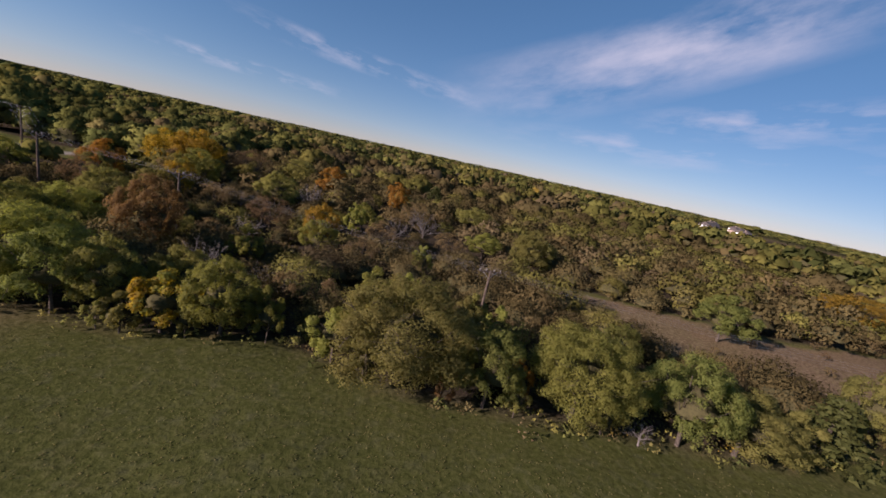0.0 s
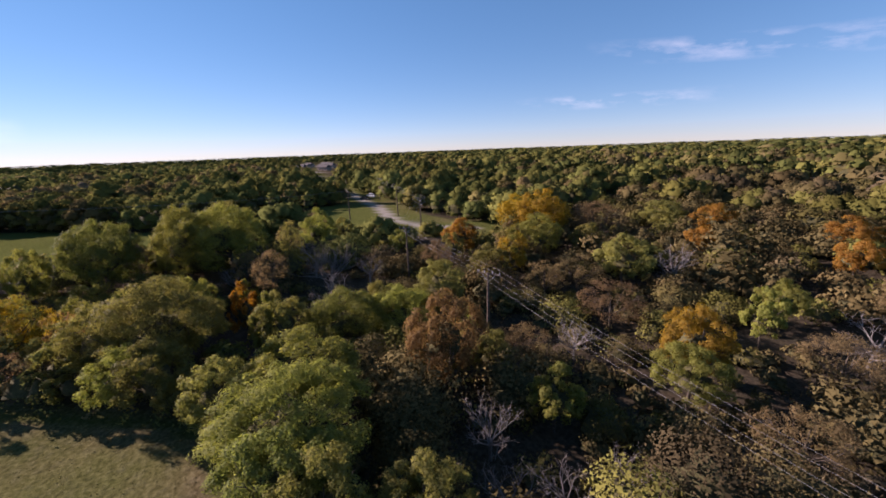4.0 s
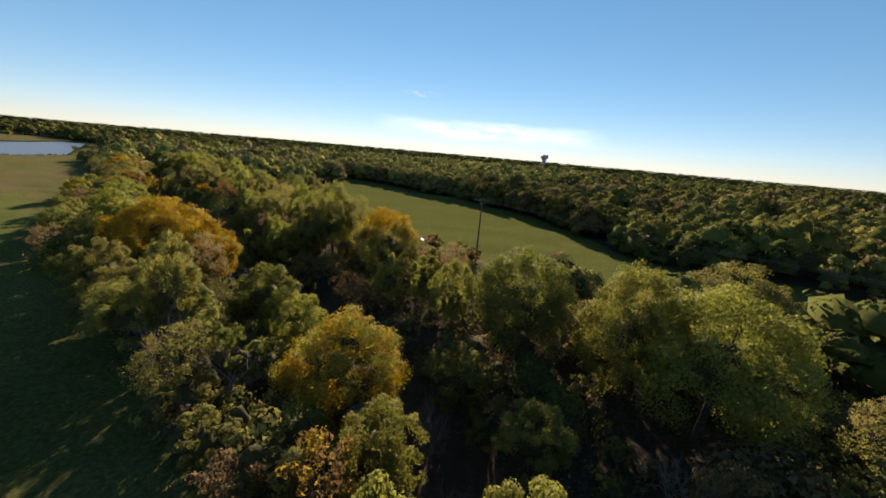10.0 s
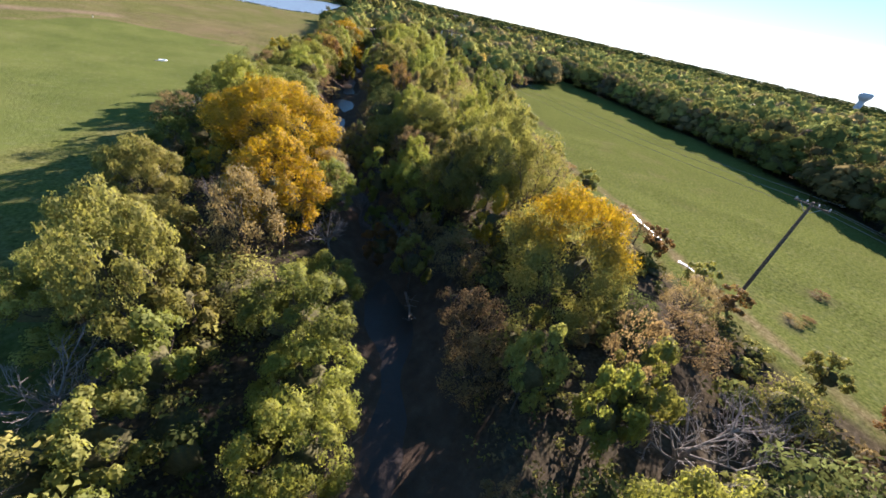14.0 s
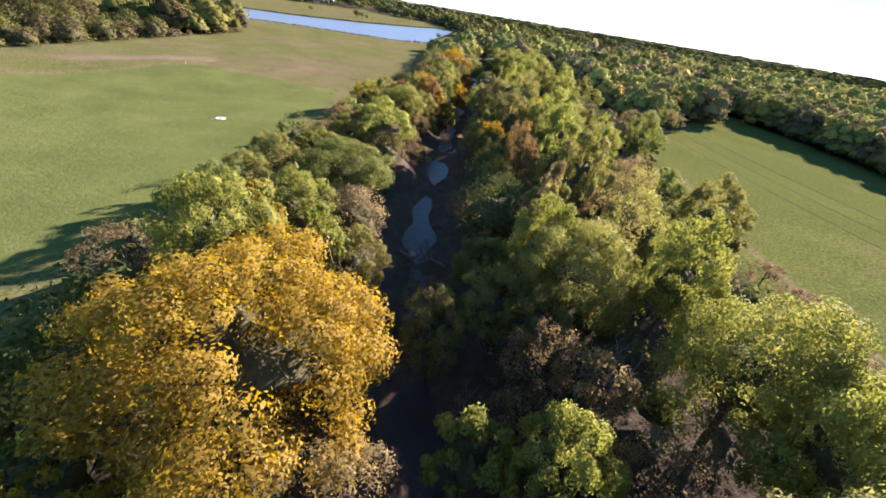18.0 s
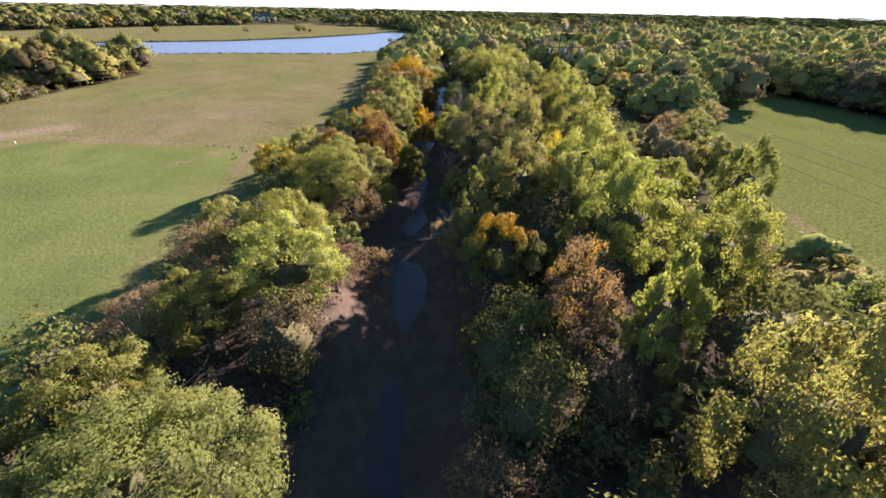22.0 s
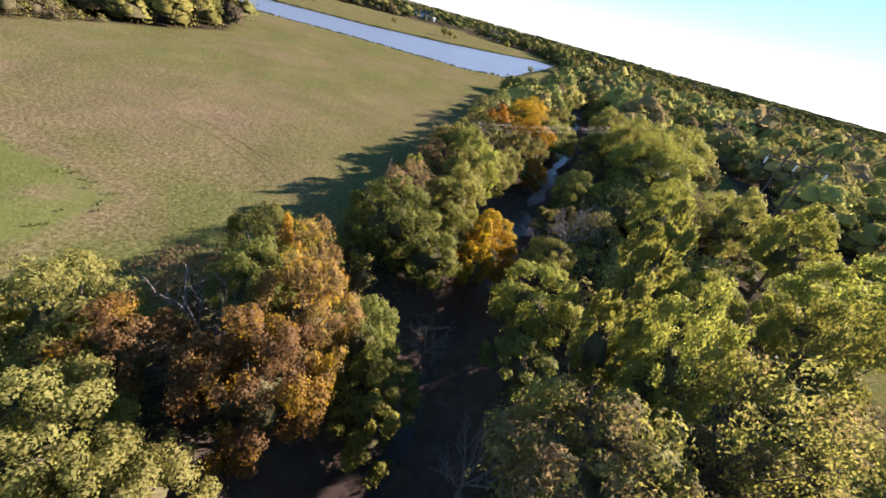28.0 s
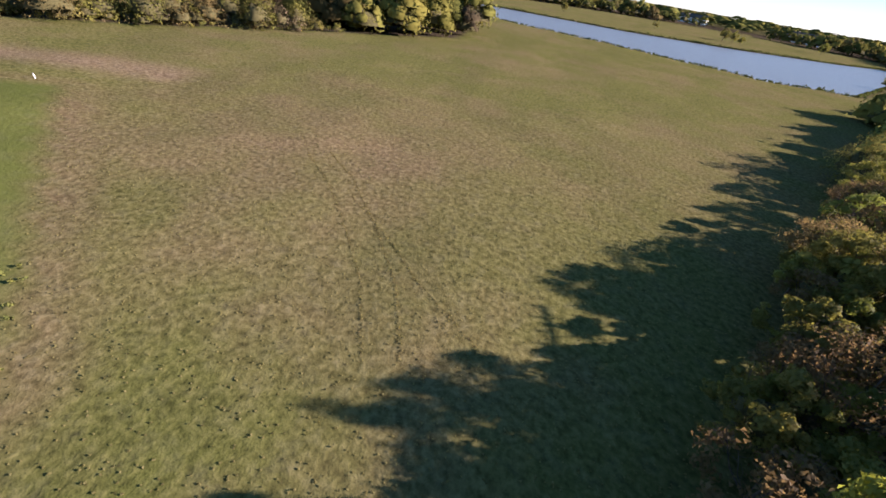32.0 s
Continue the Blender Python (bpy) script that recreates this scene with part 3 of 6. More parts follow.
def skeleton_paths(rng, radius, top, limbs, twigs):
    """Trunk, limbs and twigs of a broadleaf tree with that crown radius and height."""
    paths, tips = [], []
    fork = top * rng.uniform(0.18, 0.3)
    lean = rng.normal(0, 0.06 * radius, 2)
    trunk = [np.array((0, 0, -0.5)), np.array((lean[0] * 0.4, lean[1] * 0.4, fork)), np.array((lean[0], lean[1], top * 0.55)), np.array((lean[0] * 1.5, lean[1] * 1.5, top * 0.86))]
    thick = 0.034 * radius + 0.014 * top
    paths.append((trunk, [thick, thick * 0.8, thick * 0.45, thick * 0.12], 6))
    for n in range(limbs):
        a = math.tau * (n * 0.382 + rng.uniform(-0.08, 0.08))
        s = rng.uniform(0.1, 0.75)
        base = trunk[1] * (1 - s) + trunk[2] * s
        reach, rise = radius * rng.uniform(0.6, 0.95), (top - base[2]) * rng.uniform(0.35, 0.92)
        end = base + np.array((math.cos(a) * reach, math.sin(a) * reach, rise))
        knee = base + (end - base) * 0.45 + np.array((math.cos(a), math.sin(a), -0.5)) * radius * 0.10
        w = thick * rng.uniform(0.28, 0.45)
        paths.append(([base, knee, end], [w, w * 0.6, w * 0.12], 4))
        tips.append(end)
        for _ in range(twigs):
            f = rng.uniform(0.35, 1.0)
            root = knee + (end - knee) * f if f > 0.5 else base + (knee - base) * f * 1.4
            way = rng.normal(0, 1, 3) + np.array((math.cos(a), math.sin(a), 0.7))
            tip = root + way / np.linalg.norm(way) * radius * rng.uniform(0.22, 0.5)
            mid = (root + tip) / 2 + rng.normal(0, 0.04 * radius, 3)
            paths.append(([root, mid, tip], [w * 0.3, w * 0.16, w * 0.05], 3))
            tips.append(tip)
    return paths, tips


def strew(rng, centres, sizes, counts, leaf, up=0.35, flat=0.75, wild=0.5, inner=0.35, swell=None, own=0.9):
    """Leaves strewn over clumps: three-cornered blades that face outwards and up. Gives their corners and the way that each one's clump bulges there."""
    c = np.repeat(centres, counts, 0)
    s = np.repeat(sizes, counts)[:, None]
    way = rng.normal(0, 1, c.shape)
    way[:, 2] += up
    way /= np.linalg.norm(way, axis=1, keepdims=True)
    p = c + way * s * rng.uniform(inner, 1.15, (len(c), 1)) * (np.array((1, 1, 0)) + np.array((0, 0, 1)) * flat)
    n = way + rng.normal(0, wild, c.shape)
    n /= np.linalg.norm(n, axis=1, keepdims=True)
    u = np.cross(n, rng.normal(0, 1, c.shape))
    u /= np.linalg.norm(u, axis=1, keepdims=True) + 1e-9
    v = np.cross(n, u)
    size = leaf * rng.uniform(0.55, 1.25, (len(c), 1))
    corners = np.stack([p - u * size * 0.7, p + u * size * 0.5 - v * size * 0.55, p + u * size * 0.55 + v * size * 0.5], 1).reshape(-1, 3)
    bulge = 0.6 * way + own * n + (0 if swell is None else 0.45 * np.repeat(swell, counts, 0))
    side = np.cross(corners[1::3] - corners[0::3], corners[2::3] - corners[0::3])
    wrong = (side * bulge).sum(1) < 0
    corners.reshape(-1, 3, 3)[wrong] = corners.reshape(-1, 3, 3)[wrong][:, ::-1]
    bulge /= np.linalg.norm(bulge, axis=1, keepdims=True) + 1e-9
    return corners, np.repeat(bulge, 3, 0)


def leaf_mesh(name, leaves, material, tints=None, domes=None, tones=None):
    """Loose three-cornered leaves with soft shading, and, where given, rough rounded cores (corners, triangles, tints)
    of twigs inside them, coloured dark to stand for shade.
    """
    verts, bulge = leaves
    tris = np.arange(len(verts)).reshape(-1, 3)
    inner = np.zeros(len(tris), np.int32)
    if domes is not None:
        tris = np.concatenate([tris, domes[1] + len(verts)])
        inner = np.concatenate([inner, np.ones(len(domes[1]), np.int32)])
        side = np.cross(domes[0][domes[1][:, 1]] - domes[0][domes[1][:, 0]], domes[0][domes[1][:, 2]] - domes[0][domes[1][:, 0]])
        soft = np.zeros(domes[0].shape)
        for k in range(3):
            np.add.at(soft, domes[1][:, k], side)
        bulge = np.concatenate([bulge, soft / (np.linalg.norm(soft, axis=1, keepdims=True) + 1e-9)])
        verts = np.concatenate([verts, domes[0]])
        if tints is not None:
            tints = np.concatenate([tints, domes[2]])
    me = bpy.data.meshes.new(name)
    me.vertices.add(len(verts))
    me.vertices.foreach_set("co", verts.astype(np.float32).ravel())
    me.loops.add(tris.size)
    me.loops.foreach_set("vertex_index", tris.astype(np.int32).ravel())
    me.polygons.add(len(tris))
    me.polygons.foreach_set("loop_start", np.arange(0, tris.size, 3, dtype=np.int32))
    me.update(calc_edges=True)
    me.polygons.foreach_set("use_smooth", np.ones(len(tris), bool))
    if tints is not None:
        a = me.attributes.new("tint", "FLOAT", "POINT")
        a.data.foreach_set("value", tints.astype(np.float32))
        a = me.attributes.new("tone", "FLOAT", "POINT")
        shades = np.ones(len(verts), np.float32)
        if tones is not None:
            shades[:len(tones)] = tones
        a.data.foreach_set("value", shades)
    me.materials.append(material)
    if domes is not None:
        me.materials.append(TWIG_SHADE)
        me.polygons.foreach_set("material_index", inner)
    me.normals_split_custom_set_from_vertices(bulge.astype(np.float32))
    return me


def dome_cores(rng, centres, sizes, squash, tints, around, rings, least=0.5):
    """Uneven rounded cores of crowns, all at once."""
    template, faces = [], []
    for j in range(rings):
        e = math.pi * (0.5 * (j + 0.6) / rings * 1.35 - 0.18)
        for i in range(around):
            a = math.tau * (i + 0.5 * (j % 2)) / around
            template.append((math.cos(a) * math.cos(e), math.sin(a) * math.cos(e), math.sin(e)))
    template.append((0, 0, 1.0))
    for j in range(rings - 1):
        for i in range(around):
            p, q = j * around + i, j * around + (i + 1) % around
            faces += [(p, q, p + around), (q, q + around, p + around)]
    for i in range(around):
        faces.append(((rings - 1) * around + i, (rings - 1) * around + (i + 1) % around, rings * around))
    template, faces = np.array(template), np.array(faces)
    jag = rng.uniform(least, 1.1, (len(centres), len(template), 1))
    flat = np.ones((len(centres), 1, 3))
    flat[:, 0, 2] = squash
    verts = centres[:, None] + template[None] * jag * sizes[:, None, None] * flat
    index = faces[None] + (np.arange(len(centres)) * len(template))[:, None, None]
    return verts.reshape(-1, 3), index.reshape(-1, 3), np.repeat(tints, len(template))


SIZES = {"small": (1.7, 3.5, 64, 74, 0.108), "medium": (3.2, 6.7, 180, 112, 0.106), "large": (5.0, 8.8, 360, 140, 0.110)}
LOBES = {"small": 9, "medium": 17, "large": 26}


def broadleaf(size, seed, thin=1.0, coarse=1.0):
    """Meshes of trunk and crown for one size of tree; the crown is made of rounded lobes of leaf clumps over a core
    coloured dark for the shade among inner twigs.
    """
    rng = np.random.default_rng(seed)
    radius, top, clumps, per, leaf = SIZES[size]
    per, leaf = per / coarse ** 1.8, leaf * coarse
    paths, tips = skeleton_paths(rng, radius * 0.9, top * 0.92, {"small": 6, "medium": 9, "large": 13}[size], 3 if thin == 1 else 7)
    trunk = tubes_mesh("trunk", paths, BARK)
    lobes = LOBES[size]
    k = np.arange(lobes)
    h = 1.0 - 1.72 * (k + 0.5) / lobes + rng.uniform(-0.1, 0.1, lobes)
    a = k * 2.4 + rng.uniform(-0.35, 0.35, lobes)
    ring = np.sqrt(np.clip(1 - h * h, 0.03, 1))
    out = np.stack([np.cos(a) * ring, np.sin(a) * ring, h], 1)
    out[0] = (0, 0, 1.0)
    middle, half = top * 0.57, top * 0.43
    span_of = np.array((radius, radius, half)) * 0.66
    heart = out * span_of * rng.uniform(0.78, 1.14, (lobes, 1)) + np.array((0, 0, middle))
    big = radius * rng.uniform(0.24, 0.40, lobes)
    big[0] = radius * 0.42
    each = max(clumps // lobes, 3)
    way = rng.normal(0, 1, (lobes, each, 3)) + 0.9 * out[:, None] + np.array((0, 0, 0.35))
    way /= np.linalg.norm(way, axis=2, keepdims=True)
    centres = (heart[:, None] + way * big[:, None, None] * rng.uniform(0.62, 1.0, (lobes, each, 1))).reshape(-1, 3)
    centres[:, 2] = np.clip(centres[:, 2], 0.25, None)
    sizes = radius * rng.uniform(0.07, 0.15, len(centres)) + 0.08
    counts = (per * thin * (sizes / sizes.mean()) ** 1.5).astype(int) + 4
    leaves = strew(rng, centres, sizes, counts, leaf, 0.45, 0.8, 0.3, 0.55, way.reshape(-1, 3))
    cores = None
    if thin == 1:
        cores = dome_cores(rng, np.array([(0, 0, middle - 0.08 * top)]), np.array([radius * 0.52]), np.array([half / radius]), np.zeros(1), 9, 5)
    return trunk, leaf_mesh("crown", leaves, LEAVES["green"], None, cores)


def bare_tree(size, seed):
    """A leafless tree: limbs that fork again and again into fine curved twigs."""
    rng = np.random.default_rng(seed)
    radius, top = SIZES[size][:2]
    fork = top * 0.16
    trunk = [np.array((0, 0, -0.5)), np.array((0.05 * radius, 0, fork)), np.array((0.08 * radius, 0.05 * radius, top * 0.34))]
    thick = 0.028 * radius + 0.010 * top
    branches = []
    layer = []
    for k in range({"small": 6, "medium": 8, "large": 9}[size]):
        a, s = k * 2.4 + rng.uniform(-0.4, 0.4), rng.uniform(0, 1)
        way = np.array((math.cos(a), math.sin(a), rng.uniform(0.45, 1.5)))
        layer.append((trunk[1] * (1 - s) + trunk[2] * s, way / np.linalg.norm(way), radius * rng.uniform(0.5, 0.68), thick * rng.uniform(0.38, 0.55)))
    for depth, (forks, shrink) in enumerate(((4, 0.62), (4, 0.62), (4, 0.62), (0, 0))):
        following = []
        for root, way, long, w in layer:
            bend = rng.normal(0, 0.22, 3) + np.array((0, 0, 0.12))
            mid = root + way * long * 0.5 + bend * long * 0.22
            end = root + way * long + bend * long * 0.55
            sides = 5 if depth == 0 else 3
            branches.append(([root, mid, end], [w, w * 0.66, max(w * 0.34, 0.004)], sides))
            for f in range(forks):
                s = 0.35 + 0.65 * (f + rng.uniform(0, 1)) / forks
                p = root + (mid - root) * 2 * s if s < 0.5 else mid + (end - mid) * (2 * s - 1)
                turn = way + rng.normal(0, 0.55, 3) + np.array((0, 0, 0.22))
                following.append((p, turn / np.linalg.norm(turn), long * shrink * rng.uniform(0.7, 1.1), max(w * 0.5, 0.006)))
        layer = following
    return tubes_mesh("trunk", [(trunk, [thick, thick * 0.85, thick * 0.6], 6)], TWIG), tubes_mesh("branches", branches, TWIG)


def cedar_tree(seed):
    rng = np.random.default_rng(seed)
    top, radius = 5.6, 2.4
    trunk = tubes_mesh("trunk", [([np.array((0, 0, -0.4)), np.array((0.05, 0, 2.5)), np.array((0, 0, top))], [0.16, 0.11, 0.02], 6)], BARK)
    centres, sizes = [], []
    for k in range(64):
        z = 0.35 + (top - 0.5) * (k / 64) ** 0.95
        reach = radius * (1 - z / top) ** 0.75 * rng.uniform(0.5, 1.05)
        a = k * 2.4 + rng.uniform(-0.3, 0.3)
        centres.append((math.cos(a) * reach, math.sin(a) * reach, z))
        sizes.append(rng.uniform(0.35, 0.62))
    crown = leaf_mesh("crown", strew(rng, np.array(centres), np.array(sizes), np.full(64, 36), 0.26, 0.1, 0.45), LEAVES["cedar"])
    return trunk, crown


SHAPES = {size: [broadleaf(size, seed) for seed in seeds] for size, seeds in (("small", (3, 4, 5)), ("medium", (11, 12, 13)), ("large", (21, 22, 23)))}
COARSE = {size: [broadleaf(size, seed, 1.0, 1.35) for seed in seeds] for size, seeds in (("small", (6, 7)), ("medium", (14, 15)), ("large", (24, 25)))}
THIN = {size: [broadleaf(size, seed, 0.30) for seed in seeds] for size, seeds in (("small", (31,)), ("medium", (32, 33)), ("large", (34,)))}
BARE = {size: [bare_tree(size, seed) for seed in seeds] for size, seeds in (("small", (41,)), ("medium", (42, 43)), ("large", (44,)))}
CEDARS = [cedar_tree(51), cedar_tree(52)]
LABELS = {
    "green": "broadleaf tree with a full dark green crown", "olive": "broadleaf tree with dull olive green autumn leaves",
    "lime": "broadleaf tree with light yellow-green leaves", "yellow": "autumn tree with a bright golden yellow crown",
    "orange": "autumn tree with orange and yellow leaves", "rust": "autumn tree with rust-brown leaves",
    "tan": "half-bare tree with sparse tan leaves and grey twigs", "dark": "compact tree with dense dark green leaves",
    "yellowish": "autumn tree with mixed yellow and lime leaves", "goldtop": "tall green tree whose crest has turned golden orange", "tanyellow": "autumn tree with olive and faded tan leaves",
    "greenyellow": "green tree with a few bright yellow boughs", "rustyellow": "sparse autumn tree with rust and yellow leaves", "rusttan": "sparse tree with withered rust and tan leaves",
    "amber": "autumn tree with mixed rust and amber leaves", "olive_thin": "open-crowned tree with thin olive leaves and grey limbs", "bare": "leafless tree with pale grey branches", "cedar": "dense dark green evergreen cedar"}
PLANTED = []
pick = random.Random(7)


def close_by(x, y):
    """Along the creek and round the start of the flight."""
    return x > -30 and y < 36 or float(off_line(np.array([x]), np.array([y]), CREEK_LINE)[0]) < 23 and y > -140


def plant(kind, x, y, r, top=0.0):
    """A tree of that kind with a crown r metres in radius, and that high where the height is given."""
    size = "small" if r < 2.3 else "medium" if r < 4.2 else "large"
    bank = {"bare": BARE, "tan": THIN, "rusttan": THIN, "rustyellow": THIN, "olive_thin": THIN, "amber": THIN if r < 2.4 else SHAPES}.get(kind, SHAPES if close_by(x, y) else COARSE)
    trunk, crown = pick.choice(CEDARS if kind == "cedar" else bank[size])
    nominal = 2.4 if kind == "cedar" else SIZES[size][0]
    scale = r / nominal
    tall = max(min(scale, 1.15), 0.8) * pick.uniform(0.92, 1.08)
    shrub = r < 2.3
    tall *= {"bare": 0.74, "tan": 0.86}.get(kind, 1.0)
    if top:
        tall = top / (5.6 if kind == "cedar" else SIZES[size][1] * 0.99)
    ob = new("cedar_tree" if kind == "cedar" else "shrub" if shrub else "tree")
    tagged(ob, LABELS[kind].replace("tree", "shrub") if shrub and kind != "cedar" else LABELS[kind], "shrub" if shrub else "tree", "trees along the creek and meadow")
    ob.matrix_world = Matrix.Translation((x, y, ground_at(x, y) - 0.1)) @ Matrix.Rotation(pick.uniform(0, math.tau), 4, "Z") @ Matrix.Diagonal((scale, scale, tall, 1))
    for label, me in (("trunk", trunk), ("bare_crown" if kind == "bare" else "crown", crown)):
        o = new(label, me)
        o.parent = ob
        if label == "crown":
            o.material_slots[0].link = "OBJECT"
            o.material_slots[0].material = LEAVES[kind]
    PLANTED.append((x, y, r))
    return ob


# trees that stand out one by one
plant("amber", -52.4, 14.2, 2.1, 5.6)
plant("bare", -96.8, -103.2, 2.2, 5.4)
plant("green", -97.6, -114.6, 2.6, 6.6)
plant("olive", -98.6, -121.8, 2.4, 7.4)
plant("green", -99.4, -127.4, 2.4, 7.2)
plant("olive", -96.6, -117.0, 2.2, 6.4)
plant("lime", -43.1, 28.6, 2.0, 6.6)
# next four: shrubs added only to block low sun from the lawn edge
plant("olive", -57.2, -3.2, 1.9, 5.2)
plant("green", -58.4, -6.4, 2.0, 5.4)
plant("green", -56.8, 0.8, 1.8, 5.0)
plant("olive", -59.4, -10.2, 2.2, 5.6)
plant("olive", 5.4, 32.6, 1.7, 4.6)
plant("tan", 8.7, 32.4, 1.8, 4.2)
plant("olive", 6.2, 33.9, 1.5, 4.7)
plant("lime", 8.4, 32.7, 1.5, 4.4)
plant("tan", 4.5, 32.8, 1.6, 4.0)
plant("tan", 11.6, 33.0, 2.0, 4.2)
plant("bare", -57.4, 18.8, 2.2, 5.8)
plant("bare", -63.2, 30.0, 2.6, 6.0)
plant("bare", -62.2, 3.2, 2.2, 6.6)
plant("bare", -55.4, 1.4, 3.0, 5.6)
plant("rusttan", -81.2, 1.6, 1.8, 7.2)
plant("cedar", 0.3, 119.5, 4.1, 6.2)
plant("orange", -10.1, 107.2, 3.7, 5.7)
plant("olive", -37.5, 106.6, 4.4, 5.7)
plant("orange", -28.1, 106.3, 3.9, 6.2)
plant("olive", 11.4, 92.1, 4.8, 5.2)
plant("orange", -8.4, 90.8, 2.7, 6.2)
plant("orange", -25.4, 89.3, 2.6, 6.2)
plant("olive", -38.4, 78.5, 3.1, 6.2)
plant("lime", -45.0, 73.0, 4.7, 7.3)
plant("tanyellow", -60.9, 69.6, 2.6, 5.0)
plant("lime", 11.3, 69.1, 3.9, 4.7)
plant("yellow", 84.8, 68.0, 6.1, 6.2)
plant("orange", -55.0, 64.6, 3.4, 6.6)
plant("tan", -32.1, 64.8, 3.9, 5.2)
plant("lime", -12.6, 64.6, 1.9, 5.7)
plant("tanyellow", -43.5, 64.4, 3.0, 8.0)
plant("tan", 4.4, 64.4, 3.3, 4.2)
plant("olive", -53.0, 61.0, 2.2, 5.2)
plant("yellowish", -40.6, 61.4, 2.6, 8.0)
plant("tan", -7.0, 60.5, 3.0, 4.7)
plant("tan", -33.6, 59.5, 2.6, 5.2)
plant("tan", -24.2, 58.1, 3.6, 5.2)
plant("olive", -41.3, 57.3, 3.1, 6.2)
plant("tan", -51.2, 56.0, 2.6, 5.2)
plant("bare", 5.8, 50.9, 2.4, 4.0)
plant("lime", -14.1, 49.8, 2.7, 5.2)
plant("lime", 0.2, 48.3, 1.6, 4.7)
plant("tan", -7.7, 47.5, 2.6, 4.7)
plant("green", 42.1, 47.0, 4.0, 6.2)
plant("bare", -54.2, 45.5, 3.2, 6.2)
plant("lime", -32.7, 44.2, 1.9, 6.2)
plant("lime", -39.4, 41.0, 4.6, 7.4)
plant("lime", -19.4, 40.7, 2.2, 5.2)
plant("olive", -43.1, 40.5, 3.0, 6.8)
plant("bare", -56.2, 40.4, 5.1, 6.8)
plant("rust", -27.9, 38.0, 3.3, 8.7)
plant("bare", -49.3, 37.3, 4.0, 8.1)
plant("lime", -0.7, 36.5, 1.7, 4.6)
plant("lime", -3.7, 35.6, 2.0, 5.0)
plant("bare", -20.7, 35.5, 2.6, 5.7)
plant("green", 21.2, 33.6, 2.4, 4.7)
plant("tan", -56.6, 32.8, 2.7, 6.8)
plant("tan", -7.5, 31.2, 1.7, 4.4)
plant("tan", -61.6, 31.0, 1.9, 6.2)
plant("lime", -71.9, 31.0, 6.1, 11.2)
plant("tan", -10.7, 30.1, 1.8, 4.7)
plant("olive", -42.4, 29.5, 2.9, 7.1)
plant("olive", -18.4, 28.8, 2.4, 5.2)
plant("orange", -53.4, 28.7, 1.9, 7.6)
plant("lime", -32.7, 28.1, 3.9, 6.4)
plant("lime", -73.4, 25.7, 4.4, 10.3)
plant("lime", -27.7, 25.5, 5.0, 5.9)
plant("lime", -9.8, 24.9, 1.3, 4.1)
plant("olive", -20.9, 24.6, 2.4, 5.7)
plant("lime", -55.2, 23.9, 3.2, 9.2)
plant("yellowish", -16.4, 23.8, 2.2, 4.4)
plant("cedar", 31.7, 23.3, 3.1, 5.4)
plant("orange", 8.2, 23.1, 1.2, 3.5)
plant("olive", 0.2, 23.0, 5.4, 6.8)
plant("lime", 12.5, 22.7, 4.2, 6.4)
plant("olive", 24.3, 22.1, 3.7, 4.8)
plant("lime", -51.1, 21.2, 2.0, 6.8)
plant("olive", -45.0, 20.5, 4.7, 8.3)
plant("lime", -51.4, 18.2, 2.2, 7.8)
plant("olive", -47.5, 16.3, 2.8, 6.8)
plant("green", -74.7, 16.2, 5.3, 10.4)
plant("bare", -61.4, 14.9, 2.4, 6.2)
plant("bare", -62.9, 14.3, 1.7, 6.3)
plant("lime", -74.5, 9.0, 2.5, 8.2)
plant("yellowish", -61.0, 7.3, 5.2, 8.6)
plant("lime", -76.7, 4.0, 1.7, 6.8)
plant("lime", -78.9, 3.8, 2.1, 7.1)
plant("olive", -75.0, 0.4, 1.6, 6.8)
plant("lime", -63.4, -0.5, 2.6, 7.5)
plant("olive_thin", -53.4, -1.0, 2.8, 6.0)
plant("lime", -64.5, -4.2, 2.8, 5.9)
plant("goldtop", -81.4, -5.1, 4.6, 10.1)
plant("bare", -55.5, -6.2, 2.9, 6.4)
plant("green", -64.8, -6.9, 2.9, 6.7)
plant("olive", -57.7, -9.6, 2.6, 10.0)
plant("yellow", -82.1, -13.4, 1.9, 6.8)
plant("tan", -63.1, -15.0, 2.4, 8.3)
plant("olive_thin", -88.6, -16.9, 4.5, 10.0)
plant("rust", -73.9, -17.9, 1.8, 4.6)
plant("yellow", -65.6, -18.8, 3.8, 8.7)
plant("olive", -85.5, -19.1, 4.2, 11.2)
plant("olive", -81.5, -20.6, 3.3, 9.8)
plant("bare", -61.8, -22.2, 1.9, 6.8)
plant("lime", -80.0, -22.9, 3.1, 8.8)
plant("olive", -57.6, -23.0, 2.6, 7.3)
plant("lime", -90.2, -24.1, 2.7, 9.8)
plant("yellow", -69.5, -25.5, 1.2, 4.2)
plant("lime", -80.6, -26.6, 2.3, 8.9)
plant("bare", -78.6, -32.5, 2.0, 5.6)
plant("tan", -80.4, -30.4, 1.8, 5.2)
plant("bare", -75.2, -27.4, 1.6, 4.8)
plant("tan", -78.6, -24.4, 1.9, 5.0)
plant("bare", -76.8, -20.4, 2.1, 5.6)
plant("tan", -77.4, -16.8, 2.0, 5.6)
plant("bare", -74.6, -21.6, 1.8, 5.0)
plant("olive", -75.4, -14.4, 1.9, 5.2)
plant("rusttan", -84.0, -29.6, 2.2, 6.2)
plant("bare", -86.2, -31.2, 2.3, 6.6)
plant("olive", -83.6, -35.0, 2.0, 5.6)
plant("lime", -91.4, -27.8, 4.4, 9.4)
plant("lime", -77.6, -28.8, 2.2, 7.4)
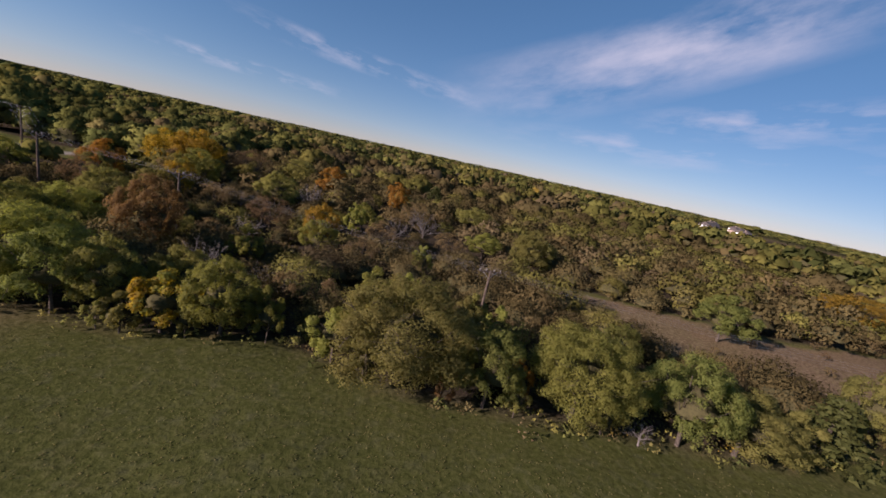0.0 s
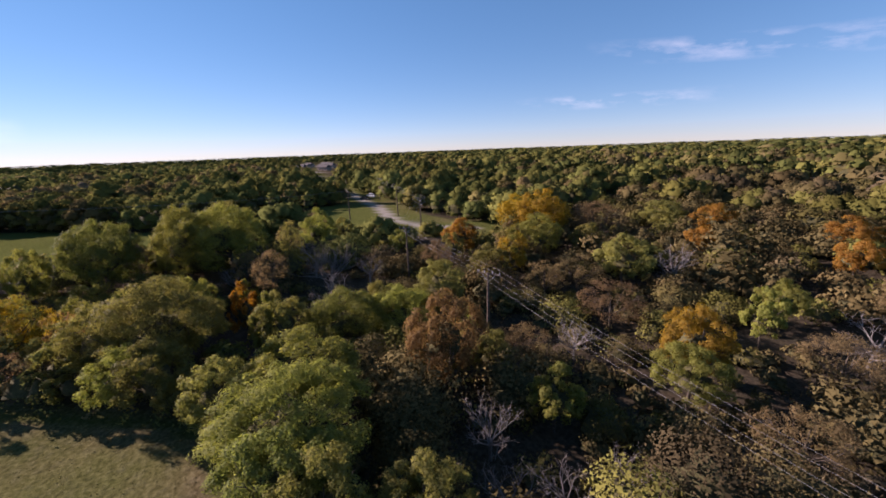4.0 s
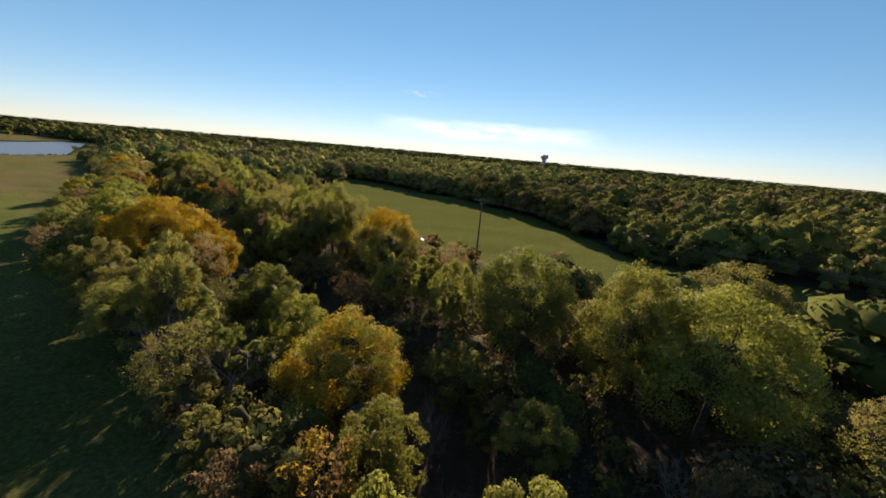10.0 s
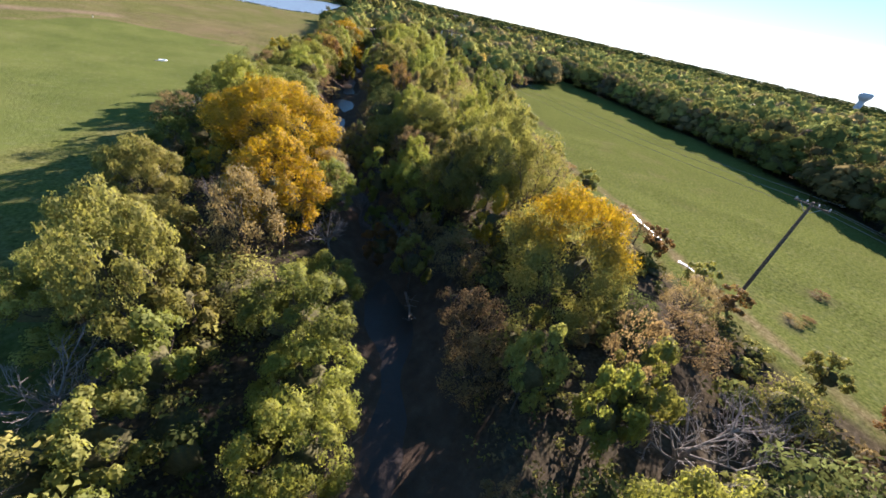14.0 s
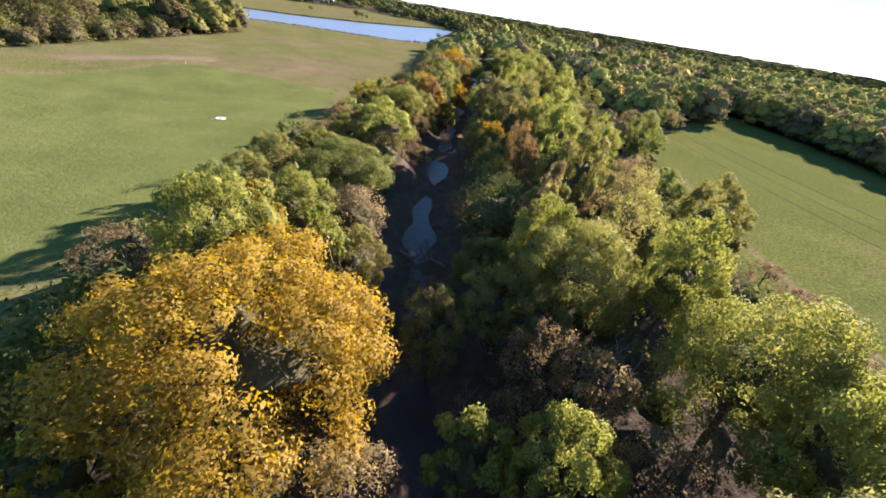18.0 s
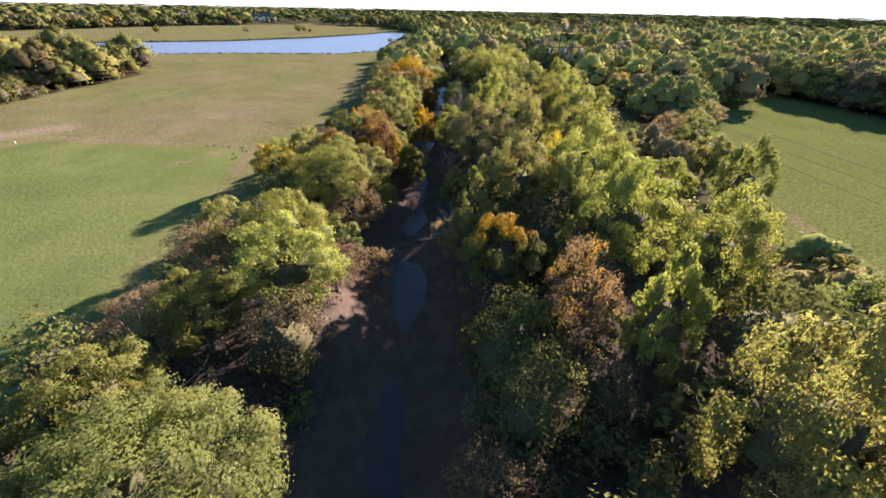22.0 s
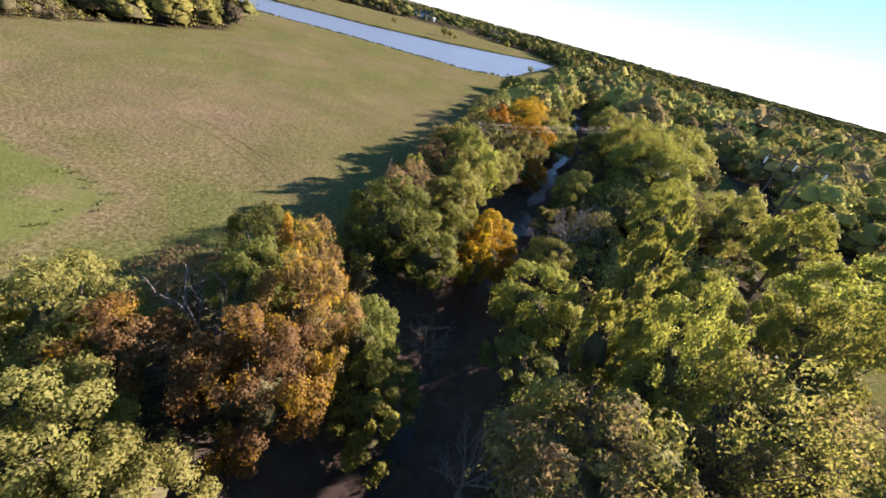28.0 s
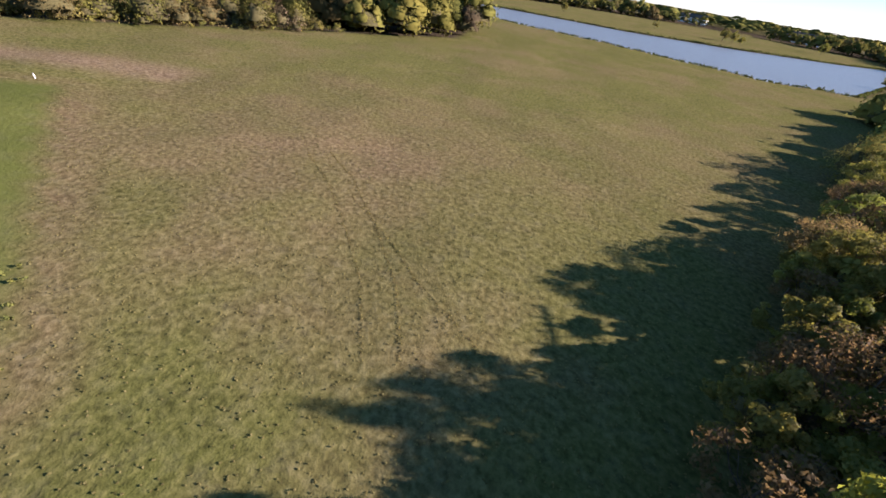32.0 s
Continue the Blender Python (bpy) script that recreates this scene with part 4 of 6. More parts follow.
plant("yellowish", -62.0, -29.6, 2.2, 5.0)
plant("tan", -82.2, -32.2, 2.3, 6.3)
plant("green", -58.6, -32.8, 2.1, 5.2)
plant("yellow", -67.6, -33.0, 6.5, 9.0)
plant("lime", -92.9, -35.0, 2.9, 10.1)
plant("tanyellow", -77.4, -36.6, 2.4, 7.8)
plant("olive", -87.4, -37.5, 4.3, 8.3)
plant("lime", -65.0, -40.8, 3.4, 9.8)
plant("lime", -86.4, -41.2, 2.7, 8.7)
plant("olive_thin", -94.8, -42.1, 3.2, 9.1)
plant("lime", -70.8, -43.6, 1.9, 6.8)
plant("olive", -104.8, -44.0, 2.9, 9.1)
plant("tanyellow", -92.8, -44.1, 1.9, 9.1)
plant("yellowish", -66.5, -44.5, 2.2, 7.3)
plant("tanyellow", -88.7, -45.3, 2.2, 9.1)
plant("tan", -84.3, -46.3, 1.7, 4.6)
plant("lime", -68.7, -47.4, 3.2, 7.3)
plant("olive_thin", -99.1, -48.0, 2.9, 8.5)
plant("tan", -100.9, -50.3, 2.8, 8.5)
plant("olive", -95.3, -51.6, 3.1, 11.0)
plant("lime", -96.1, -58.0, 1.9, 9.1)
plant("green", -72.8, -58.3, 5.3, 5.8)
plant("rustyellow", -93.2, -60.8, 2.3, 8.6)
plant("lime", -103.8, -61.4, 3.1, 9.6)
plant("lime", -96.5, -66.2, 1.1, 6.3)
plant("lime", -101.6, -66.9, 3.6, 10.0)
plant("greenyellow", -92.6, -68.3, 2.9, 6.4)
plant("lime", -73.3, -69.3, 2.6, 5.7)
plant("green", -118.1, -69.6, 2.4, 8.9)
plant("lime", -78.5, -71.3, 4.0, 7.2)
plant("lime", -105.4, -71.7, 2.8, 8.0)
plant("olive", -92.5, -72.5, 2.2, 6.3)
plant("olive", -100.4, -72.6, 2.7, 8.7)
plant("olive", -97.7, -75.3, 3.2, 9.6)
plant("lime", -106.0, -76.5, 3.5, 10.3)
plant("olive", -95.1, -76.6, 1.8, 7.4)
plant("lime", -78.5, -76.9, 3.0, 6.7)
plant("yellowish", -104.9, -80.9, 2.4, 7.8)
# dark leaf kind puts the shade at this spot into the colour
plant("dark", -103.9, -85.7, 2.6, 6.4)
plant("olive", -96.4, -86.2, 1.7, 5.4)
plant("lime", -82.9, -87.1, 4.5, 6.2)
plant("green", -96.9, -87.7, 2.0, 3.5)
plant("bare", -101.6, -89.3, 2.4, 7.0)
plant("lime", -114.1, -89.2, 3.9, 10.4)
plant("olive", -84.6, -92.4, 2.7, 6.2)
plant("tanyellow", -102.4, -92.6, 4.1, 8.4)
plant("bare", -99.0, -94.7, 2.3, 6.6)
plant("yellowish", -78.0, -94.8, 3.2, 5.6)
plant("olive_thin", -109.5, -94.9, 3.2, 9.7)
plant("bare", -103.7, -95.8, 2.6, 7.1)
plant("amber", -89.4, -96.0, 2.9, 8.6)
plant("amber", -84.2, -96.2, 2.5, 5.8)
plant("lime", -94.2, -96.6, 1.9, 6.0)
plant("lime", -107.2, -98.1, 2.6, 10.2)
plant("green", -94.3, -98.6, 2.5, 5.6)
plant("lime", -104.6, -99.4, 1.6, 9.2)
plant("amber", -90.0, -99.4, 2.9, 8.2)
plant("lime", -116.4, -99.9, 2.8, 10.1)
plant("green", -93.0, -100.7, 2.5, 6.8)
plant("orange", -88.0, -103.4, 0.9, 6.4)
plant("bare", -97.7, -103.8, 1.2, 4.0)
plant("dark", -86.6, -104.4, 2.6, 6.0)
plant("lime", -123.5, -105.9, 3.6, 10.1)
plant("lime", -103.8, -106.3, 3.2, 7.2)
plant("lime", -110.2, -106.9, 2.2, 10.8)
plant("green", -95.9, -109.6, 3.0, 6.9)
plant("dark", -93.0, -110.5, 3.3, 6.9)
plant("yellow", -100.2, -111.6, 1.6, 7.6)
plant("tan", -92.8, -113.1, 1.9, 6.6)
plant("yellow", -101.5, -114.0, 2.6, 7.1)
plant("lime", -129.4, -116.2, 3.5, 9.9)
plant("tan", -93.7, -116.3, 2.4, 6.4)
plant("bare", -109.3, -117.0, 2.9, 8.0)
plant("olive", -98.3, -118.9, 2.9, 8.3)
plant("lime", -118.0, -119.3, 2.7, 9.0)
plant("lime", -94.0, -120.3, 1.5, 5.3)
plant("olive", -127.5, -121.4, 3.4, 9.4)
plant("lime", -100.1, -124.5, 2.7, 7.5)
plant("lime", -98.4, -130.2, 1.7, 6.1)
plant("lime", -126.2, -137.3, 6.2, 9.4)
plant("orange", -110.5, -138.8, 2.5, 5.5)
plant("orange", -106.1, -153.6, 2.6, 5.9)
plant("yellow", -112.5, -162.8, 4.4, 5.6)
plant("yellow", -115.4, -170.5, 4.4, 5.8)
plant("rusttan", -73.4, 20.0, 2.2, 7.2)
plant("bare", -81.0, 6.6, 3.7, 7.6)
plant("bare", -86.2, 8.4, 2.8, 6.4)
plant("green", -87.6, -100.8, 2.3, 6.4)
plant("amber", -89.0, -102.9, 2.3, 6.6)
plant("bare", -86.3, -97.8, 3.4, 7.4)
# low shrubs added to close sunny gaps in the shade on the lawn
plant("olive", -52.6, 2.4, 1.9, 4.4)
plant("olive", -51.4, 6.4, 1.8, 4.2)
plant("tan", -50.0, 10.4, 1.8, 4.2)
plant("olive", -47.6, 13.8, 1.9, 4.4)
# smaller ones between them
plant("tan", -43.3, 90.5, 5.6)
plant("yellow", -51.2, 83.4, 5.6)
plant("yellow", -57.9, 83.3, 4.4)
plant("tan", -3.2, 77.6, 3.8)
plant("bare", -24.2, 76.2, 5.0)
plant("bare", -0.3, 73.2, 5.1)
plant("tan", -64.6, 72.4, 2.2, 3.6)
plant("olive", -29.0, 71.0, 3.8)
plant("lime", -12.3, 70.6, 2.6)
plant("bare", -5.7, 66.7, 3.8)
plant("olive", 19.2, 64.5, 4.2)
plant("lime", -61.8, 56.2, 2.6, 5.0)
plant("yellow", -15.1, 53.9, 3.1)
plant("bare", 9.7, 51.0, 2.9)
plant("tan", -85.1, 50.4, 3.2, 6.2)
plant("bare", -23.6, 50.2, 2.8)
plant("olive", -40.6, 47.4, 3.4, 6.4)
plant("yellowish", -37.6, 43.6, 2.2, 5.6)
plant("tan", -27.2, 47.4, 2.7)
plant("lime", -75.0, 46.8, 3.6, 8.2)
plant("bare", -62.6, 40.7, 3.6, 7.6)
plant("olive_thin", -72.4, 40.6, 2.9, 7.4)
plant("olive", -79.2, 53.6, 2.4, 5.4)
plant("bare", -13.4, 39.2, 2.5)
plant("green", -40.9, 35.4, 4.5)
plant("bare", -15.2, 35.3, 2.7)
plant("olive", -90.3, 34.7, 5.6)
plant("bare", -17.3, 33.0, 2.6)
plant("lime", -57.2, 29.6, 1.8, 5.2)
plant("olive", -83.1, 27.4, 2.8)
plant("olive", -11.5, 25.9, 1.4)
plant("lime", -78.5, 22.8, 2.8)
plant("bare", 16.8, 21.2, 1.5)
plant("green", -81.7, 15.2, 2.8)
plant("lime", -56.0, 14.6, 2.8, 7.0)
plant("bare", -86.5, 6.6, 2.8)
plant("tan", -88.5, 2.0, 2.8)
plant("tan", -93.1, -0.8, 2.6)
plant("olive", -55.6, -14.4, 2.8)
plant("olive", -56.3, -18.6, 2.8)
plant("lime", -94.3, -19.0, 2.8)
plant("green", -76.3, -24.7, 1.7)
plant("lime", -57.6, -37.2, 1.4)
plant("olive", -81.5, -37.4, 2.7)
plant("lime", -99.5, -38.8, 2.8)
plant("green", -74.3, -40.8, 1.5)
plant("tan", -78.4, -41.5, 2.4)
plant("bare", -79.4, -46.5, 1.8)
plant("olive", -114.6, -48.8, 2.8)
plant("green", -111.3, -55.6, 2.6)
plant("bare", -83.6, -56.5, 1.3)
plant("lime", -70.0, -64.5, 2.8)
plant("green", -126.0, -75.3, 2.8)
plant("lime", -115.9, -75.4, 2.8)
plant("bare", -121.4, -75.8, 2.5)
plant("tan", -85.2, -77.9, 2.1)
plant("green", -82.4, -78.6, 2.0)
plant("olive", -117.6, -83.9, 2.8)
plant("green", -129.6, -84.8, 2.8)
plant("lime", -119.5, -90.8, 2.8)
plant("tan", -135.1, -92.7, 2.8)
plant("lime", -117.0, -108.6, 2.8)
plant("green", -96.2, -113.9, 2.3, 4.5)
plant("lime", -139.0, -114.0, 2.8)
plant("yellow", -102.5, -119.2, 2.8, 5.5)
plant("lime", -121.0, -123.7, 2.8)
plant("green", -95.1, -129.7, 1.3, 2.5)
plant("olive", -132.6, -130.6, 2.8)
plant("olive", -147.8, -133.3, 2.8)
plant("lime", -99.8, -136.3, 2.8, 5.5)
plant("tan", -97.0, -138.9, 2.6, 4.2)
plant("lime", -127.0, -145.6, 5.6)
plant("lime", -135.3, -147.4, 5.6)
plant("yellow", -110.9, -149.3, 4.4, 6.5)
plant("olive", -136.0, -153.5, 4.4)
plant("lime", -131.2, -156.9, 4.4)
plant("olive", -118.9, -157.6, 4.4)
plant("olive", -130.2, -165.3, 4.4)
plant("olive", -137.0, -225.7, 4.4)
plant("tan", -84.8, -25.2, 2.8)
plant("olive", -27.6, 43.0, 2.4)
plant("tan", -28.8, 46.4, 2.5)
plant("tan", -95.8, -126.5, 2.8, 5.4)
plant("olive", -97.8, -136.0, 2.8, 5.2)
plant("olive", -30.2, 41.6, 2.5)
plant("green", -94.2, -124.9, 1.5, 3.0)
plant("tan", -95.6, -129.3, 1.7, 3.3)
plant("olive", -96.6, -133.4, 1.7, 3.3)
plant("olive", -97.6, -139.5, 1.8, 3.5)
plant("green", -99.5, -146.0, 2.0, 3.9)
plant("tan", -101.0, -151.0, 2.4, 3.9)
plant("olive", -103.0, -157.0, 2.6, 4.2)
plant("orange", -90.0, -104.6, 1.5, 3.2)
plant("olive", -57.8, -17.2, 2.8)


for n in range(24):
    s = n / 23
    x, y = (-88.6 - 8.0 * s ** 0.8, -106.5 - 35.0 * s)
    plant(("olive", "green", "tan", "olive")[n % 4], x + pick.uniform(-0.7, 0.5) - 1.2 * (n % 2), y, pick.uniform(1.4, 2.0), pick.uniform(3.0, 3.8))


for x, y, r in ((30, 47, 0.8), (38, 42, 0.7), (46, 46, 0.9), (52, 41, 0.8), (58, 47, 0.7), (66, 43, 0.9), (74, 47, 0.8), (84, 49, 0.9), (26, 52, 0.8), (42, 37.5, 0.7), (60, 50.5, 0.8), (92, 51, 0.9)):
    plant("rusttan", x, y, r, r * 1.7)


# ---- woods between them ----
def scatter(x0, x1, y0, y1, step, seed, keep):
    """Loosely even places in a rectangle, where keep(x, y) is true."""
    rng = np.random.default_rng(seed)
    gx, gy = np.meshgrid(np.arange(x0, x1, step), np.arange(y0, y1, step))
    gx = gx.ravel() + rng.uniform(-0.48, 0.48, gx.size) * step
    gy = gy.ravel() + rng.uniform(-0.48, 0.48, gy.size) * step
    ok = keep(gx, gy)
    return gx[ok], gy[ok]


def free_of(x, y, room):
    ok = np.ones(len(x), bool)
    for px, py, pr in PLANTED:
        ok &= np.hypot(x - px, y - py) > room * pr + 1.0
    return ok


def near_wood(x, y):
    return ~is_open(x, y) & (off_line(x, y, CREEK_LINE) > 5.0)


def corridor(x, y):
    """The wood that the flight passes close to."""
    return (x > -135) & (x < 44) & (y > -172) & (y < 80) & ((off_line(x, y, CREEK_LINE) < 30) | ((x > -48) & (y < 66)))


def mixed(x, y):
    thicket = y > 26 and x > -45
    kind = pick.choices(("olive", "lime", "green", "tan", "bare", "rust", "yellow", "orange"), (4, 2, 3, 4, 4, 2, 1, 1) if thicket else (6, 3, 4, 3, 1, 0, 0, 0))[0]
    if x < -93 and y > -30:
        kind = pick.choice(("tan", "rust", "olive"))
    if -76 < y < -46 and x < -82 and float(off_line(np.array([x]), np.array([y]), CREEK_LINE)[0]) < 9:
        kind = pick.choice(("tan", "tan", "bare", "bare"))
    if -104 < x < -90 and -98 < y < -80:
        kind = pick.choice(("tan", "bare", "tan", "rust"))
    if y < -88 and kind == "lime":
        kind = "olive"
    r = pick.uniform(1.7, 2.9) if thicket else pick.uniform(2.0, 3.0)
    shaded = -104 < x < -90 and -98 < y < -80 or -98 < x < -84 and -68 < y < -52 or -78 < x < -66 and -5 < y < 10 or -63 < x < -55.5 and -8 < y < 4
    if shaded and x > -80:
        kind = "bare" if r > 3.0 else "tan"
    return kind, r * 0.6 if shaded else r


def crowded(x, y, room):
    return any(math.hypot(x - px, y - py) < room * pr + 1.0 for px, py, pr in PLANTED)


def is_bank(x, y):
    """Bare stretches of the creek's bank, where no tree stands."""
    return any(math.hypot(x - bx, y - by) < 3.4 for bx, by in ((-75.2, -50.9), (-77.9, -61.5), (-75.5, -47.1), (-75.7, -87.4), (-73.0, -85.0), (-77.7, -91.7), (-70.7, -83.6)))


def trees_so_far():
    return sum(1 for p in PLANTED if p[2] >= 2.3)


def edge_trees(line, step, back):
    """Trees along the edge of the grass, a little back from it."""
    for (x1, y1), (x2, y2) in zip(line, line[1:]):
        size = math.hypot(x2 - x1, y2 - y1)
        for n in range(max(1, int(size / step))):
            s = (n + pick.uniform(0.2, 0.8)) * step / size
            x, y = x1 + (x2 - x1) * s + (y2 - y1) / size * back, y1 + (y2 - y1) * s - (x2 - x1) / size * back
            if not crowded(x, y, 0.6) and s < 1 and not is_bank(x, y) and not (y < -103 and x > -97):
                kind, r = mixed(x, y)
                low = -55.5 < x < -44 and 1.5 < y < 16 or -64 < x < -54 and -41 < y < -29 or x < -93 and y > -76
                plant(kind, x, y, 1.7 if low else min(max(r, 2.8), 3.5) if x > -86 and y < 1.5 else min(r, 3.2))


edge_trees([p for p in FIELD_EAST[1:23]], 2.9, 1.6)
edge_trees([p for p in FIELD_WEST[10:0:-1]], 4.0, 1.4)
for side in (-1, 1):
    edge_trees([p for p in CREEK_LINE[1:17]][::side], 4.2, 5.0)
edge_trees([p for p in CREEK_LINE[10:17]], 4.0, 3.6)
edge_trees([p for p in CREEK_LINE[10:17]][::-1], 4.0, 3.6)
lawn_edge = FIELD_EAST[1:9]
for (x1, y1), (x2, y2) in zip(lawn_edge, lawn_edge[1:]):
    for n in range(int(math.hypot(x2 - x1, y2 - y1) / 2.6)):
        s = (n + pick.uniform(0.1, 0.9)) * 2.6 / math.hypot(x2 - x1, y2 - y1)
        x, y = x1 + (x2 - x1) * s, y1 + (y2 - y1) * s + pick.uniform(0.7, 1.5)
        if not crowded(x, y, 0.25):
            plant(pick.choice(("olive", "tan", "olive", "rust", "olive")), x, y, pick.uniform(0.8, 1.4))
fill_x, fill_y = scatter(-135, 44, -172, 80, 4.4, 5, lambda x, y: near_wood(x, y) & corridor(x, y))
order = list(zip(fill_x.tolist(), fill_y.tolist()))
pick.shuffle(order)
order.sort(key=lambda p: float(off_line(np.array([p[0]]), np.array([p[1]]), CREEK_LINE)[0]) > 17)
for x, y in order:
    if trees_so_far() < 296 and not (-55.5 < x < -44 and 1.5 < y < 16) and not (x < -93 and y > -30) and not crowded(x, y, 0.62) and not is_bank(x, y):
        kind, r = mixed(x, y)
        plant(kind, x, y, r)


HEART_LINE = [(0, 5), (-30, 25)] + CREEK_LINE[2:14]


def far_crowns(name, xs, ys, seed, radius, top, cover, most, label, kind_shift=0.0, lumps=6, core=(6, 2)):
    """One mesh of many small rough crowns, each with its own size, tint and lobes; leaves are coarser far off."""
    rng = np.random.default_rng(seed)
    if not len(xs):
        return None
    count = len(xs)
    r = radius * np.exp(rng.normal(0, 0.28, count)).clip(0.55, 1.7)
    swell = 1 + 0.2 * np.sin(xs * 0.05 + 2 * np.sin(ys * 0.037)) * np.sin(ys * 0.061 + xs * 0.011)
    tall = top * (rng.uniform(0.88, 1.08, count) if name == "treeline" else rng.uniform(0.75, 1.15, count) * (r / radius) ** 0.5 * swell)
    low = (xs > -62) & (ys > 27) & (np.hypot(xs + 60, ys + 30) < 260)
    tall = np.where(low, tall * 0.62, tall)
    rim = off_line(xs, ys, FIELD_WEST, True)
    tall = np.where((xs > -130) & (ys > -80) & (ys < 30), tall * (0.45 + 0.55 * smooth(rim / 14)), tall)
    if name == "near_woods":
        tall = np.where((off_line(xs, ys, TRACK) < 18) & (xs > -112) & (ys < 84), tall * 0.45, tall)
        tall = np.where((xs < -90) & (ys < -120), tall * (0.5 + 0.5 * smooth(off_line(xs, ys, FIELD_EAST, True) / 16)), tall)
    if name == "brush":
        tall = np.where((off_line(xs, ys, FIELD_EAST, True) < 9) & (xs < -44) & (ys < 20), tall * 1.9, tall)
    z = height(xs, ys)
    k = np.arange(lumps)
    a = rng.uniform(0, math.tau, (count, 1)) + k * 2.4 + rng.uniform(-0.4, 0.4, (count, lumps))
    up = 1.0 - 1.6 * k / lumps + rng.uniform(-0.12, 0.12, (count, lumps))
    ring = np.sqrt(np.clip(1 - up * up, 0.02, 1))
    c = np.stack([xs[:, None] + np.cos(a) * ring * 0.66 * r[:, None], ys[:, None] + np.sin(a) * ring * 0.66 * r[:, None],
                  z[:, None] + tall[:, None] * (0.36 + 0.42 * up)], 2).reshape(-1, 3)
    s = (r[:, None] * rng.uniform(0.30, 0.50, (count, lumps)) * (1.25 if lumps < 4 else 1.0)).ravel()
    if not cover:
        tint = np.repeat(np.clip(rng.beta(1.3, 1.9, count) * 0.85 + kind_shift, 0, 1), lumps)
        lobes = dome_cores(rng, c, s * 1.2, np.repeat(tall * 0.5 / r, lumps), tint, *core)
        tone = np.repeat(np.repeat(rng.uniform(0.4, 0.8, count), lumps), len(lobes[0]) // len(c))
        around = np.repeat(c - np.array((0, 0, 1.5)), len(lobes[0]) // len(c), 0)
        bulge = lobes[0] - around
        bulge /= np.linalg.norm(bulge, axis=1, keepdims=True) + 1e-9
        order = lobes[1].ravel()
        me = leaf_mesh(name, (lobes[0][order], bulge[order]), WOODS, lobes[2][order], None, tone[order])
        return tagged(new(name, me), label, "woods", kind="stuff")
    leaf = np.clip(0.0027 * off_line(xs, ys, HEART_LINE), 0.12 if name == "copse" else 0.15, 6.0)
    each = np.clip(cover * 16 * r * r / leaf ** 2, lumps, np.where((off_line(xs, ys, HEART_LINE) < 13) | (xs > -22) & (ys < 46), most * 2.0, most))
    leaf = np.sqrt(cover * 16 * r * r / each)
    per = np.repeat(np.maximum(each / lumps, 1).astype(int), lumps)
    outward = np.stack([np.cos(a) * ring, np.sin(a) * ring, up], 2).reshape(-1, 3)
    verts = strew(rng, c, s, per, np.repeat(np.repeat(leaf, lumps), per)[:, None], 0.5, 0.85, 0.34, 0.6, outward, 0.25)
    patch = 0.5 + 0.5 * np.sin(xs * 0.021 + 1.7 * np.sin(ys * 0.013))
    tint = np.clip(rng.beta(1.3, 1.9, count) * 0.85 + 0.18 * patch + kind_shift + 0.29 * low + 0.20 * ((xs > -48) & (ys < -110) & (ys > -240)), 0, 1)
    tint = np.where((low | (name == "copse")) & (tint > 0.9), 0.74, tint)
    # Regional factors put sunlit west woods and a shaded treeline into the tone.
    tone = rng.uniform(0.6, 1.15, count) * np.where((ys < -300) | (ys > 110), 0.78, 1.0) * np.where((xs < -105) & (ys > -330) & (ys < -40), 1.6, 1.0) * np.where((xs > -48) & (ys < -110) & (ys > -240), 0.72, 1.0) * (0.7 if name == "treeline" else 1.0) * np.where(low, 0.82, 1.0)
    corners = np.repeat(np.arange(count), np.bincount(np.repeat(np.arange(count), lumps), per).astype(int) * 3)
    # Solid cores paint the crowns' inner shade and block the sun.
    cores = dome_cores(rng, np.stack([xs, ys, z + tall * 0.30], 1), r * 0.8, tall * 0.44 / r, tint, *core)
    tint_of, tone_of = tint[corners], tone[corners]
    if name in ("near_woods", "treeline", "middle_woods"):
        lobes = dome_cores(rng, c, s * 0.80, np.full(len(c), 1.0), np.repeat(tint, lumps), *((5, 2) if name == "middle_woods" else (7, 3)), 0.6)
        round_of = lobes[0] - np.repeat(c, len(lobes[0]) // len(c), 0) + 0.5 * np.repeat(outward * s[:, None], len(lobes[0]) // len(c), 0)
        round_of /= np.linalg.norm(round_of, axis=1, keepdims=True) + 1e-9
        order = lobes[1].ravel()
        verts = np.concatenate([verts[0], lobes[0][order]]), np.concatenate([verts[1], round_of[order]])
        tint_of = np.concatenate([tint_of, lobes[2][order]])
        tone_of = np.concatenate([tone_of, np.repeat(np.repeat(tone, lumps), len(lobes[0]) // len(c))[order]])
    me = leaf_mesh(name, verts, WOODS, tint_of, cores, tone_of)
    return tagged(new(name, me), label, "woods", kind="stuff")


def beyond(x, y, lo, hi):
    d = np.hypot(x + 60, y + 30)
    return (d >= lo) & (d < hi)


def thicket(x, y):
    return (x > -62) & (x < 120) & (y > 27) & (y < 135)


def seen_side(x, y):
    """All but the land behind the start of the flight."""
    return (y > -0.9 * x - 120) & (y > 15) | (x < -30) | (y < -100)


wx, wy = scatter(-135, 44, -172, 80, 4.6, 58, lambda x, y: near_wood(x, y) & corridor(x, y) & free_of(x, y, 0.8) & ~((x > -55.5) & (x < -44) & (y > 1.5) & (y < 16)) & ~((x > -62.5) & (x < -55.5) & (y > -8) & (y < 3)) & ~((x < -92) & (y > -40)))
far_crowns("copse", wx, wy, 57, 2.7, 5.2, 0.42, 1700, "dense copse of olive and yellow-green trees", 0.05, 14, (8, 3))
